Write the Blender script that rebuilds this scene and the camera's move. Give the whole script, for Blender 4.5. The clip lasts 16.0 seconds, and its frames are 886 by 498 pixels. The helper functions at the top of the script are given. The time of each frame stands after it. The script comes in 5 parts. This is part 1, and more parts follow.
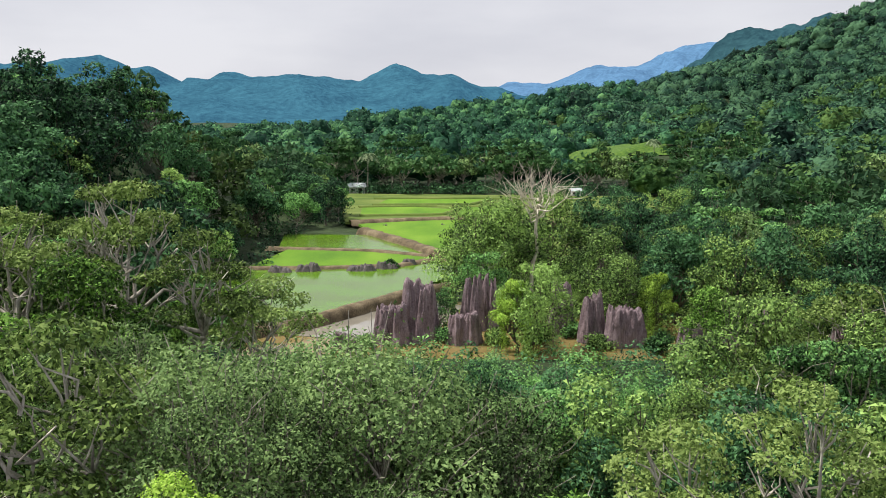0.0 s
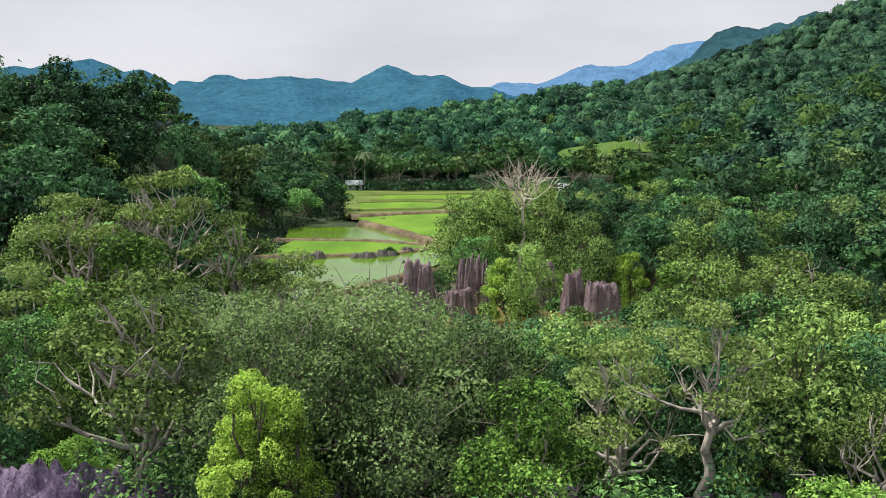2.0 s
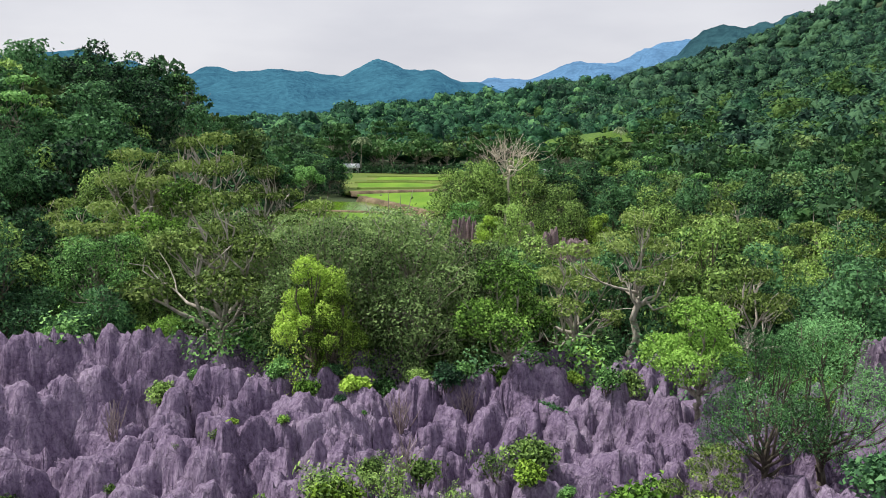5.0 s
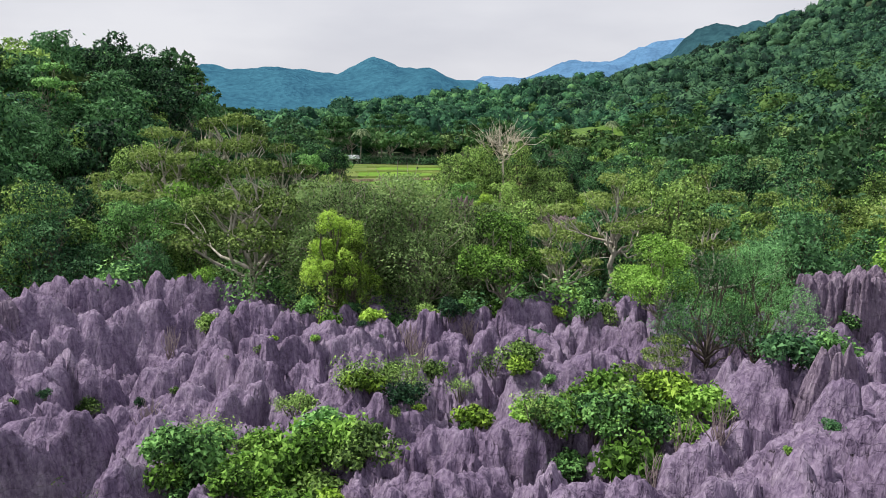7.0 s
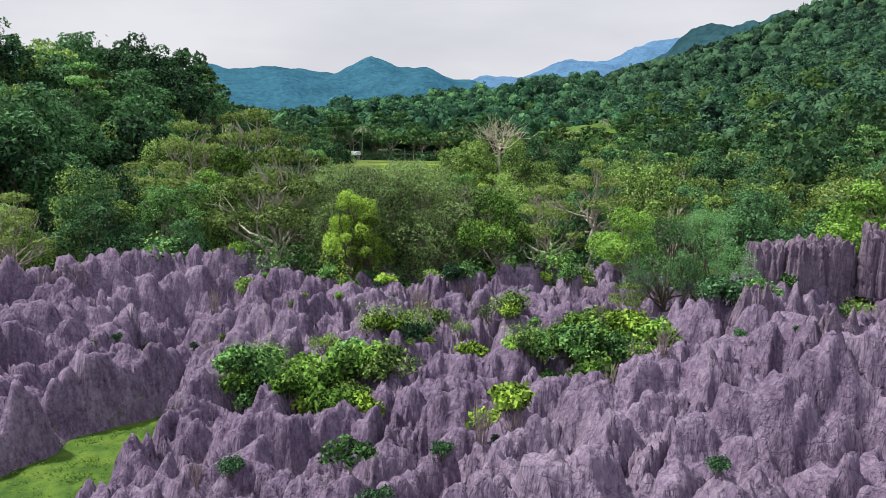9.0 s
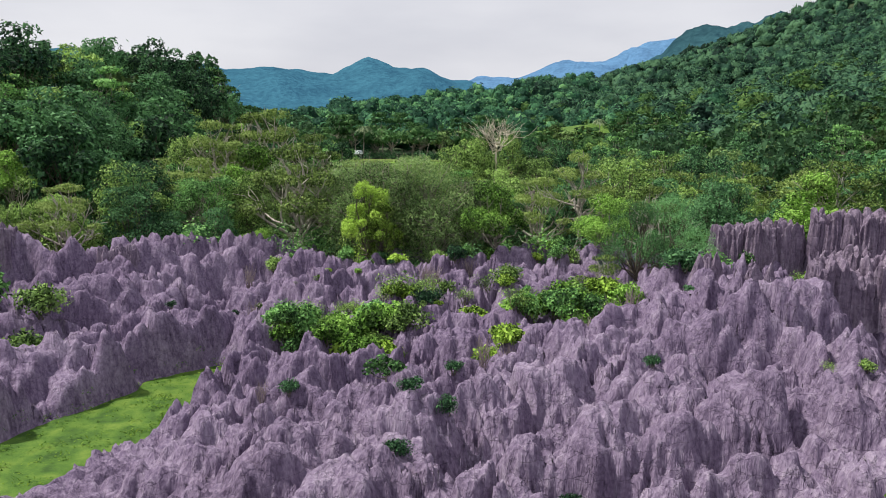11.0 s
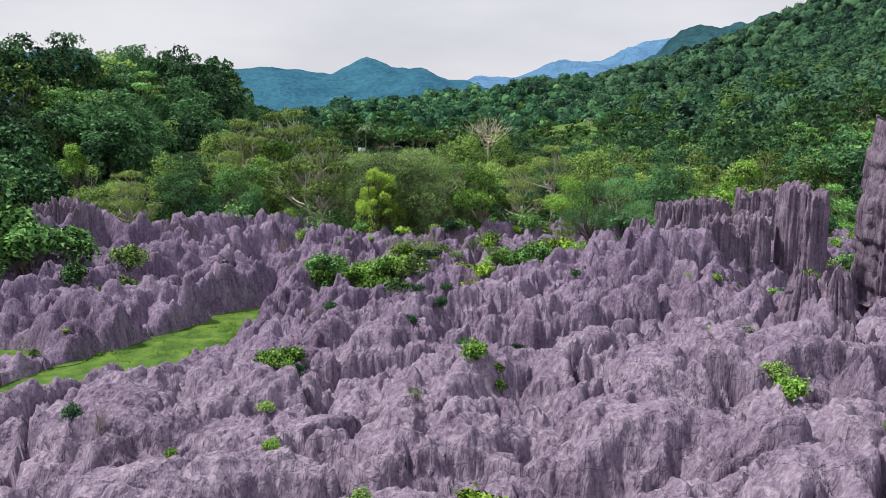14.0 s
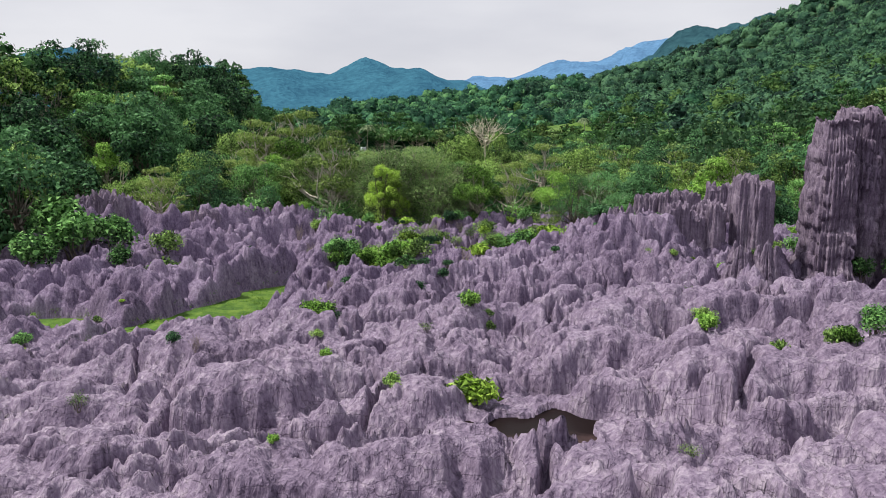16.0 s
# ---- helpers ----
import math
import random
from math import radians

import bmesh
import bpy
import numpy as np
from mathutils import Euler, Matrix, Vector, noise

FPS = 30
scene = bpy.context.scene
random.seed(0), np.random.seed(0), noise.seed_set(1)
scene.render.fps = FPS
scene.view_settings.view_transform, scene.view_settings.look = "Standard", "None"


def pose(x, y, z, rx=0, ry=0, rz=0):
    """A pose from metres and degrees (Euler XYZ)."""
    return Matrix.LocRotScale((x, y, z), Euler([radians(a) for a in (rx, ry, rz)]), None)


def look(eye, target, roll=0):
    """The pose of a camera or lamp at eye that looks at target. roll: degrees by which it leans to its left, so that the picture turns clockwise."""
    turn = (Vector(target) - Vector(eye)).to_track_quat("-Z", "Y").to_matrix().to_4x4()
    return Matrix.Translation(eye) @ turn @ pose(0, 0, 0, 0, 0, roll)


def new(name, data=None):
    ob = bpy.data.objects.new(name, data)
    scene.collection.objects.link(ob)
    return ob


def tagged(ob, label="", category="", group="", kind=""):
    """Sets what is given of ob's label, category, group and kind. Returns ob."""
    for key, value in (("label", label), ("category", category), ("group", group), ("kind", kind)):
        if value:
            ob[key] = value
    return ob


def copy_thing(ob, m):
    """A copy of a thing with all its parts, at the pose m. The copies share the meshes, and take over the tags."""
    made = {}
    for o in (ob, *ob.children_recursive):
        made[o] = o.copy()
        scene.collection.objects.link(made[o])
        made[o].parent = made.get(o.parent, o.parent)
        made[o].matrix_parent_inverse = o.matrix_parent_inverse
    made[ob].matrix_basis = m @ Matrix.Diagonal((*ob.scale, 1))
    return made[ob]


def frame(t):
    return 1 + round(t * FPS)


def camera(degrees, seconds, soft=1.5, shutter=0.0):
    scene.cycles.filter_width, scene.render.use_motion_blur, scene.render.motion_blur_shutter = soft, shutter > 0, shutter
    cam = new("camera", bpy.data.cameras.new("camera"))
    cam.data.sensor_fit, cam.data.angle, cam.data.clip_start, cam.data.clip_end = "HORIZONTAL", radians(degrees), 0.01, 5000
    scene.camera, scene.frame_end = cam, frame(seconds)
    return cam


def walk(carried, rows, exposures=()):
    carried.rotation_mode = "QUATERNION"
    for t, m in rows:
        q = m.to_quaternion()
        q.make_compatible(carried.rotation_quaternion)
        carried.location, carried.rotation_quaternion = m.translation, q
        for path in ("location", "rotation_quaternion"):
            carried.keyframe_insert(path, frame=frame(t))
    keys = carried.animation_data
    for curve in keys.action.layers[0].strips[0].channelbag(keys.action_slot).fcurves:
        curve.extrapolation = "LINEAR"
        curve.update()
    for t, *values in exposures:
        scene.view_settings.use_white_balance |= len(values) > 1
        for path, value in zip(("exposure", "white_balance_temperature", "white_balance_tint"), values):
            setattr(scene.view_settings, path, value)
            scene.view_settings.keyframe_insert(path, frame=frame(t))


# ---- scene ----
cam = camera(56.5, 16.0, soft=0.9)
PATH = [
    (0, (-0.597, 0.023, 24.094), (-0.601, 1.995, 23.764), 0.5),
    (0.5, (-0.601, -2.777, 24.118), (-0.6, -0.805, 23.788), 0.4),
    (1, (-0.686, -5.554, 24.1), (-0.68, -3.581, 23.772), 0.2),
    (1.5, (-0.864, -8.33, 23.975), (-0.854, -6.357, 23.647), 0.1),
    (2, (-0.986, -11.066, 23.805), (-0.973, -9.094, 23.477), 0.0),
    (2.5, (-1.18, -13.822, 23.571), (-1.162, -11.849, 23.242), -0.1),
    (3, (-1.401, -16.745, 23.199), (-1.379, -14.773, 22.868), -0.0),
    (3.5, (-1.528, -19.698, 22.793), (-1.502, -17.726, 22.461), 0.1),
    (4, (-1.647, -22.532, 22.446), (-1.617, -20.56, 22.112), 0.3),
    (6.5, (-2.787, -34.52, 20.045), (-2.735, -32.55, 19.702), 1.0),
    (7, (-2.911, -37.048, 19.723), (-2.857, -35.078, 19.381), 0.8),
    (7.5, (-3.007, -39.592, 19.408), (-2.949, -37.622, 19.066), 0.9),
    (8, (-3.217, -42.096, 19.217), (-3.157, -40.127, 18.875), 0.9),
    (8.5, (-3.502, -44.668, 19.157), (-3.441, -42.699, 18.815), 0.9),
    (9, (-3.659, -47.251, 19.229), (-3.598, -45.282, 18.886), 0.8),
    (11.5, (-4.848, -60.259, 19.294), (-4.778, -58.289, 18.953), 0.8),
    (12, (-4.885, -63.313, 19.29), (-4.814, -61.343, 18.95), 0.8),
    (12.5, (-4.866, -66.407, 19.272), (-4.795, -64.438, 18.932), 0.8),
    (13, (-4.935, -69.541, 19.276), (-4.863, -67.571, 18.936), 0.8),
    (13.5, (-5.017, -72.684, 19.3), (-4.946, -70.715, 18.959), 0.7),
    (14, (-5.119, -75.796, 19.389), (-5.046, -73.827, 19.046), 0.7),
    (14.5, (-5.182, -78.761, 19.445), (-5.108, -76.792, 19.101), 0.8),
    (15, (-5.31, -81.465, 19.514), (-5.235, -79.496, 19.171), 0.8),
    (15.5, (-5.518, -83.994, 19.589), (-5.441, -82.026, 19.245), 0.7),
    (16, (-5.766, -86.421, 19.665), (-5.689, -84.452, 19.322), 0.7),
]
walk(cam, [(t, look(eye, target, roll)) for t, eye, target, roll in PATH])

# ---------- world, sun ----------
world = bpy.data.worlds.new("overcast_sky")
scene.world = world
world.use_nodes = True
nt = world.node_tree
nt.nodes.clear()
w_out = nt.nodes.new("ShaderNodeOutputWorld")
w_bg = nt.nodes.new("ShaderNodeBackground")
w_sky = nt.nodes.new("ShaderNodeTexSky")
w_sky.sky_type, w_sky.sun_disc = "NISHITA", False
w_sky.sun_elevation, w_sky.sun_rotation = radians(58), radians(-82)
w_tc = nt.nodes.new("ShaderNodeTexCoord")
w_map = nt.nodes.new("ShaderNodeMapping")
w_map.inputs["Scale"].default_value = (1.0, 1.0, 3.5)
w_noise = nt.nodes.new("ShaderNodeTexNoise")
w_noise.inputs["Scale"].default_value, w_noise.inputs["Detail"].default_value = 2.6, 6
w_ramp = nt.nodes.new("ShaderNodeValToRGB")
w_ramp.color_ramp.elements[0].position, w_ramp.color_ramp.elements[0].color = 0.35, (6.8, 6.85, 7.5, 1)
w_ramp.color_ramp.elements[1].position, w_ramp.color_ramp.elements[1].color = 0.62, (8.2, 8.2, 8.7, 1)
w_mix = nt.nodes.new("ShaderNodeMix")
w_mix.data_type = "RGBA"
w_mix.inputs["Factor"].default_value = 0.94
nt.links.new(w_tc.outputs["Generated"], w_map.inputs["Vector"])
nt.links.new(w_map.outputs["Vector"], w_noise.inputs["Vector"])
nt.links.new(w_noise.outputs["Fac"], w_ramp.inputs["Fac"])
nt.links.new(w_sky.outputs["Color"], w_mix.inputs[6])
nt.links.new(w_ramp.outputs["Color"], w_mix.inputs[7])
nt.links.new(w_mix.outputs[2], w_bg.inputs["Color"])
w_bg.inputs["Strength"].default_value = 0.1
nt.links.new(w_bg.outputs["Background"], w_out.inputs["Surface"])

sun = new("sun", bpy.data.lights.new("sun", "SUN"))
sun.data.energy, sun.data.angle, sun.data.color = 5.0, radians(4), (1.0, 0.95, 0.86)
sun.matrix_world = look((-62, 9, 100), (0, 0, 0))

# ---------- helpers ----------
rng = np.random.default_rng(11)


def link_mesh(name, verts, faces, mat, smooth=False):
    """One mesh from arrays of vertices and of equal-sided faces (or a list of such arrays)."""
    blocks = faces if isinstance(faces, list) else [faces]
    me = bpy.data.meshes.new(name)
    verts = np.asarray(verts, np.float32)
    me.vertices.add(len(verts))
    me.vertices.foreach_set("co", verts.ravel())
    sizes = np.concatenate([np.full(len(f), f.shape[1]) for f in blocks]).astype(np.int32)
    loops = np.concatenate([f.ravel() for f in blocks]).astype(np.int32)
    me.loops.add(len(loops))
    me.loops.foreach_set("vertex_index", loops)
    me.polygons.add(len(sizes))
    me.polygons.foreach_set("loop_start", np.concatenate(([0], np.cumsum(sizes)[:-1])).astype(np.int32))
    me.polygons.foreach_set("use_smooth", np.full(len(sizes), smooth))
    me.update(calc_edges=True)
    for m in mat if isinstance(mat, (list, tuple)) else [mat]:
        me.materials.append(m)
    return me


def part(name, me, parent=None, label=""):
    ob = new(name, me)
    if parent is not None:
        ob.parent = parent
    return tagged(ob, label)


def merge(pieces):
    vs, fs, n = [], [], 0
    for v, f in pieces:
        vs.append(v)
        fs.append(f + n)
        n += len(v)
    return np.concatenate(vs), np.concatenate(fs)


def hash2(i, j, seed):
    h = (i.astype(np.int64) * 374761393 + j.astype(np.int64) * 668265263 + seed * 974634721) & 0x7FFFFFFF
    h = ((h ^ (h >> 13)) * 1274126177) & 0x7FFFFFFF
    return ((h ^ (h >> 16)) & 0xFFFFF) / float(0xFFFFF)


def vnoise(x, y, scale, seed):
    """Smooth noise in -1 to 1, features about scale metres wide."""
    x, y = x / scale, y / scale
    i, j = np.floor(x), np.floor(y)
    u, v = x - i, y - j
    u, v = u * u * (3 - 2 * u), v * v * (3 - 2 * v)
    a, b = hash2(i, j, seed), hash2(i + 1, j, seed)
    c, d = hash2(i, j + 1, seed), hash2(i + 1, j + 1, seed)
    return 2 * ((a * (1 - u) + b * u) * (1 - v) + (c * (1 - u) + d * u) * v) - 1


def fbm(x, y, scale, seed, octaves=4):
    return sum(vnoise(x, y, scale / 2 ** k, seed + k) / 2 ** k for k in range(octaves))


def cells(x, y, scale, seed):
    """Cells about scale metres wide: distance to the cell's heart, to its joint with the next cell, and the cell's own random number."""
    x, y = x / scale, y / scale
    i, j = np.floor(x), np.floor(y)
    f1, f2, own = np.full_like(x, 9.0), np.full_like(x, 9.0), np.zeros_like(x)
    for di in (-1, 0, 1):
        for dj in (-1, 0, 1):
            a, b = i + di, j + dj
            d = np.hypot(x - a - hash2(a, b, seed), y - b - hash2(a, b, seed + 7))
            f2 = np.minimum(f2, np.maximum(f1, d))
            own = np.where(d < f1, hash2(a, b, seed + 13), own)
            f1 = np.minimum(f1, d)
    return f1 * scale, (f2 - f1) * scale, own


def sstep(a, b, x):
    t = np.clip((x - a) / (b - a), 0, 1)
    return t * t * (3 - 2 * t)


# ---------- materials ----------
def material(name, colours, scale=3.0, rough=0.9, stretch=(1, 1, 1), bump=0.3, bump_scale=14.0, fine=0.35,
             island=0.0, objvar=0.0, translucent=0.0, spec=0.3, coord="Object", bump_dist=0.05):
    m = bpy.data.materials.new(name)
    m.use_nodes = True
    t = m.node_tree
    t.nodes.clear()
    n, l = t.nodes.new, t.links.new
    out = n("ShaderNodeOutputMaterial")
    bsdf = n("ShaderNodeBsdfPrincipled")
    bsdf.inputs["Roughness"].default_value = rough
    bsdf.inputs["Specular IOR Level"].default_value = spec
    tc, mp = n("ShaderNodeTexCoord"), n("ShaderNodeMapping")
    mp.inputs["Scale"].default_value = stretch
    l(tc.outputs[coord], mp.inputs["Vector"])
    big, small = n("ShaderNodeTexNoise"), n("ShaderNodeTexNoise")
    big.inputs["Scale"].default_value, big.inputs["Detail"].default_value = scale, 5
    small.inputs["Scale"].default_value, small.inputs["Detail"].default_value = bump_scale, 6
    l(mp.outputs["Vector"], big.inputs["Vector"])
    l(mp.outputs["Vector"], small.inputs["Vector"])
    mixf = n("ShaderNodeMath")
    mixf.operation = "MULTIPLY_ADD"
    mixf.inputs[1].default_value = fine
    l(small.outputs["Fac"], mixf.inputs[0])
    sub = n("ShaderNodeMath")
    sub.operation = "MULTIPLY_ADD"
    sub.inputs[1].default_value, sub.inputs[2].default_value = 1.0, -fine / 2
    l(big.outputs["Fac"], sub.inputs[0])
    l(sub.outputs[0], mixf.inputs[2])
    value = mixf.outputs[0]
    geo = n("ShaderNodeNewGeometry")
    info = n("ShaderNodeObjectInfo")
    for source, amount in ((geo.outputs["Random Per Island"], island), (info.outputs["Random"], objvar)):
        if amount:
            add = n("ShaderNodeMath")
            add.operation = "MULTIPLY_ADD"
            add.inputs[1].default_value = amount
            l(source, add.inputs[0])
            off = n("ShaderNodeMath")
            off.operation = "SUBTRACT"
            off.inputs[1].default_value = amount / 2
            l(value, off.inputs[0])
            l(off.outputs[0], add.inputs[2])
            value = add.outputs[0]
    ramp = n("ShaderNodeValToRGB")
    els = ramp.color_ramp.elements
    while len(els) < len(colours):
        els.new(0.5)
    for k, c in enumerate(colours):
        els[k].position, els[k].color = 0.28 + 0.44 * k / max(1, len(colours) - 1), (*c, 1)
    l(value, ramp.inputs["Fac"])
    l(ramp.outputs["Color"], bsdf.inputs["Base Color"])
    if bump:
        bp = n("ShaderNodeBump")
        bp.inputs["Strength"].default_value, bp.inputs["Distance"].default_value = bump, bump_dist
        l(small.outputs["Fac"], bp.inputs["Height"])
        l(bp.outputs["Normal"], bsdf.inputs["Normal"])
    if translucent:
        tr, mx = n("ShaderNodeBsdfTranslucent"), n("ShaderNodeMixShader")
        l(ramp.outputs["Color"], tr.inputs["Color"])
        mx.inputs["Fac"].default_value = translucent
        l(bsdf.outputs[0], mx.inputs[1])
        l(tr.outputs[0], mx.inputs[2])
        l(mx.outputs[0], out.inputs["Surface"])
    else:
        l(bsdf.outputs[0], out.inputs["Surface"])
    return m


def leafy(name, dark, mid, light, **kw):
    """Leaves: colour changes from blade to blade and from plant to plant, and light comes through."""
    opts = dict(scale=0.35, fine=0.2, island=0.5, objvar=0.34, translucent=0.25, rough=0.6, spec=0.1, bump=0)
    opts.update(kw)
    return material(name, (dark, mid, light), **opts)


def limestone(name, dark, mid, light, streak=0.5, beds=0.0, dry=None):
    """Weathered limestone: mottled colour, dark streaks in the runnels, relief of runnels, beds and pits.
    dry: the greyer tint of the bare, dry backs at the southern end of the field."""
    m = bpy.data.materials.new(name)
    m.use_nodes = True
    t = m.node_tree
    t.nodes.clear()
    n, l = t.nodes.new, t.links.new
    out, bsdf, tc = n("ShaderNodeOutputMaterial"), n("ShaderNodeBsdfPrincipled"), n("ShaderNodeTexCoord")
    bsdf.inputs["Roughness"].default_value, bsdf.inputs["Specular IOR Level"].default_value = 0.95, 0.12

    def mapped(scale):
        mp = n("ShaderNodeMapping")
        mp.inputs["Scale"].default_value = scale
        l(tc.outputs["Object"], mp.inputs["Vector"])
        return mp.outputs["Vector"]

    def noise_of(vec, scale, detail):
        k = n("ShaderNodeTexNoise")
        k.inputs["Scale"].default_value, k.inputs["Detail"].default_value, k.inputs["Roughness"].default_value = scale, detail, 0.62
        l(vec, k.inputs["Vector"])
        return k.outputs["Fac"]

    def math_of(op, a, b, c=None):
        k = n("ShaderNodeMath")
        k.operation = op
        for i, v in enumerate((a, b, c)):
            if isinstance(v, (int, float)):
                k.inputs[i].default_value = v
            elif v is not None:
                l(v, k.inputs[i])
        return k.outputs[0]

    mottle = noise_of(mapped((1, 1, 0.7)), 0.9, 8)
    fine = noise_of(mapped((1, 1, 0.6)), 7.0, 8)
    runnel = noise_of(mapped((1, 1, 0.11)), 3.8, 3)
    wave = n("ShaderNodeTexWave")
    wave.wave_type, wave.bands_direction, wave.wave_profile = "BANDS", "Z", "SIN"
    wave.inputs["Scale"].default_value, wave.inputs["Distortion"].default_value, wave.inputs["Detail"].default_value, wave.inputs["Detail Scale"].default_value = 0.5, 2.5, 3, 1.2
    l(mapped((0.5, 0.5, 1)), wave.inputs["Vector"])
    bed = n("ShaderNodeMapRange")
    bed.inputs["From Min"].default_value, bed.inputs["From Max"].default_value = 0.0, 0.16
    l(wave.outputs["Fac"], bed.inputs["Value"])
    v = math_of("ADD", math_of("MULTIPLY", mottle, 0.4), math_of("MULTIPLY", fine, 0.6))
    v = math_of("ADD", math_of("MULTIPLY", v, 1 - streak), math_of("MULTIPLY", runnel, streak))
    broad = noise_of(mapped((1, 1, 0.5)), 0.16, 3)
    v = math_of("ADD", v, math_of("MULTIPLY", math_of("SUBTRACT", broad, 0.49), 0.32))
    ramp = n("ShaderNodeValToRGB")
    els = ramp.color_ramp.elements
    els.new(0.5)
    for k, (pos, c) in enumerate(((0.33, dark), (0.49, mid), (0.70, light))):
        els[k].position, els[k].color = pos, (*c, 1)
    l(v, ramp.inputs["Fac"])
    vor = n("ShaderNodeTexVoronoi")
    vor.feature = "DISTANCE_TO_EDGE"
    vor.inputs["Scale"].default_value = 1.0
    warp, joined = n("ShaderNodeTexNoise"), n("ShaderNodeVectorMath")
    warp.inputs["Scale"].default_value, warp.inputs["Detail"].default_value = 1.3, 3
    spread = mapped((0.75, 0.75, 1.5))
    l(spread, warp.inputs["Vector"])
    joined.operation = "ADD"
    l(spread, joined.inputs[0])
    l(warp.outputs["Color"], joined.inputs[1])
    l(joined.outputs[0], vor.inputs["Vector"])
    crack = n("ShaderNodeMapRange")
    crack.inputs["From Min"].default_value, crack.inputs["From Max"].default_value = 0.002, 0.03
    crack.inputs["To Min"].default_value = 0.72
    l(vor.outputs["Distance"], crack.inputs["Value"])
    tint = n("ShaderNodeMix")
    tint.data_type, tint.blend_type = "RGBA", "MULTIPLY"
    tint.inputs["Factor"].default_value = 1.0
    l(ramp.outputs["Color"], tint.inputs[6])
    l(crack.outputs["Result"], tint.inputs[7])
    colour = tint.outputs[2]
    if dry:
        xyz, south, pale = n("ShaderNodeSeparateXYZ"), n("ShaderNodeMapRange"), n("ShaderNodeMix")
        l(tc.outputs["Object"], xyz.inputs[0])
        l(math_of("ADD", xyz.outputs["Y"], math_of("MULTIPLY", broad, 40)), south.inputs["Value"])
        south.inputs["From Min"].default_value, south.inputs["From Max"].default_value = 12.0, -34.0
        pale.data_type, pale.blend_type = "RGBA", "MULTIPLY"
        pale.inputs[7].default_value = (*dry, 1)
        l(south.outputs["Result"], pale.inputs["Factor"])
        l(colour, pale.inputs[6])
        colour = pale.outputs[2]
    l(colour, bsdf.inputs["Base Color"])
    hgt = math_of("ADD", math_of("MULTIPLY", runnel, 1.1), math_of("MULTIPLY", fine, 0.3))
    hgt = math_of("ADD", hgt, math_of("MULTIPLY", bed.outputs["Result"], beds))
    hgt = math_of("ADD", hgt, math_of("MULTIPLY", crack.outputs["Result"], 0.22))
    bp = n("ShaderNodeBump")
    bp.inputs["Strength"].default_value, bp.inputs["Distance"].default_value = 1.0, 0.22
    l(hgt, bp.inputs["Height"])
    l(bp.outputs["Normal"], bsdf.inputs["Normal"])
    l(bsdf.outputs[0], out.inputs["Surface"])
    return m


ROCK = limestone("karst_limestone", (0.048, 0.033, 0.066), (0.168, 0.127, 0.205), (0.36, 0.30, 0.40), 0.36, dry=(1.24, 1.29, 1.16))
SPIRE = limestone("fluted_limestone", (0.056, 0.041, 0.070), (0.190, 0.149, 0.212), (0.40, 0.34, 0.41), 0.45, 0.03)
PONDROCK = limestone("brown_purple_limestone", (0.07, 0.05, 0.06), (0.22, 0.165, 0.18), (0.42, 0.34, 0.37), 0.45, 0.03)
GREYROCK = limestone("grey_boulder_stone", (0.05, 0.045, 0.045), (0.16, 0.14, 0.14), (0.32, 0.29, 0.29), 0.3)
HILL = material("hill_undergrowth", ((0.016, 0.028, 0.012), (0.03, 0.05, 0.018), (0.05, 0.08, 0.026)), scale=0.03, bump_scale=0.4, bump=0.6, bump_dist=2.0)
BARK = material("pale_bark", ((0.13, 0.115, 0.10), (0.30, 0.27, 0.23), (0.50, 0.46, 0.40)), scale=2.0, stretch=(2, 2, 0.5))
DARKBARK = material("dark_bark", ((0.05, 0.042, 0.033), (0.11, 0.095, 0.075), (0.2, 0.175, 0.14)), scale=2.0, stretch=(2, 2, 0.5))
DEADBARK = material("bleached_bark", ((0.45, 0.40, 0.32), (0.62, 0.56, 0.46), (0.75, 0.70, 0.6)), scale=2.0, stretch=(2, 2, 0.5))
DULL = leafy("dull_olive_leaves", (0.021, 0.038, 0.014), (0.159, 0.271, 0.094), (0.273, 0.403, 0.148))
MID = leafy("mid_green_leaves", (0.017, 0.044, 0.016), (0.116, 0.277, 0.082), (0.295, 0.567, 0.178))
DARK = leafy("deep_green_leaves", (0.009, 0.026, 0.015), (0.045, 0.123, 0.055), (0.133, 0.302, 0.122))
BRIGHT = leafy("bright_green_leaves", (0.022, 0.054, 0.010), (0.149, 0.313, 0.052), (0.340, 0.578, 0.123))
LIME = leafy("lime_green_leaves", (0.033, 0.066, 0.010), (0.223, 0.383, 0.050), (0.470, 0.686, 0.122))
OLIVE = leafy("yellowish_green_leaves", (0.026, 0.054, 0.016), (0.180, 0.307, 0.083), (0.408, 0.610, 0.173))
PALE = leafy("pale_yellow_green_leaves", (0.034, 0.062, 0.015), (0.163, 0.256, 0.062), (0.303, 0.410, 0.127))
WHITEBARK = material("whitish_bark", ((0.22, 0.20, 0.17), (0.42, 0.39, 0.34), (0.62, 0.58, 0.52)), scale=2.0, stretch=(2, 2, 0.5))
BAMBOO = leafy("feathery_green_leaves", (0.022, 0.065, 0.023), (0.107, 0.267, 0.093), (0.250, 0.527, 0.207))
# Haze over the far woods is put into these two leaf colours as blue.
FAR = leafy("far_haze_teal_leaves", (0.014, 0.054, 0.031), (0.057, 0.169, 0.081), (0.156, 0.338, 0.130), scale=0.13, island=0.5, translucent=0.12, bump=1.0, bump_scale=0.7, bump_dist=0.9, fine=0.5, spec=0.06)
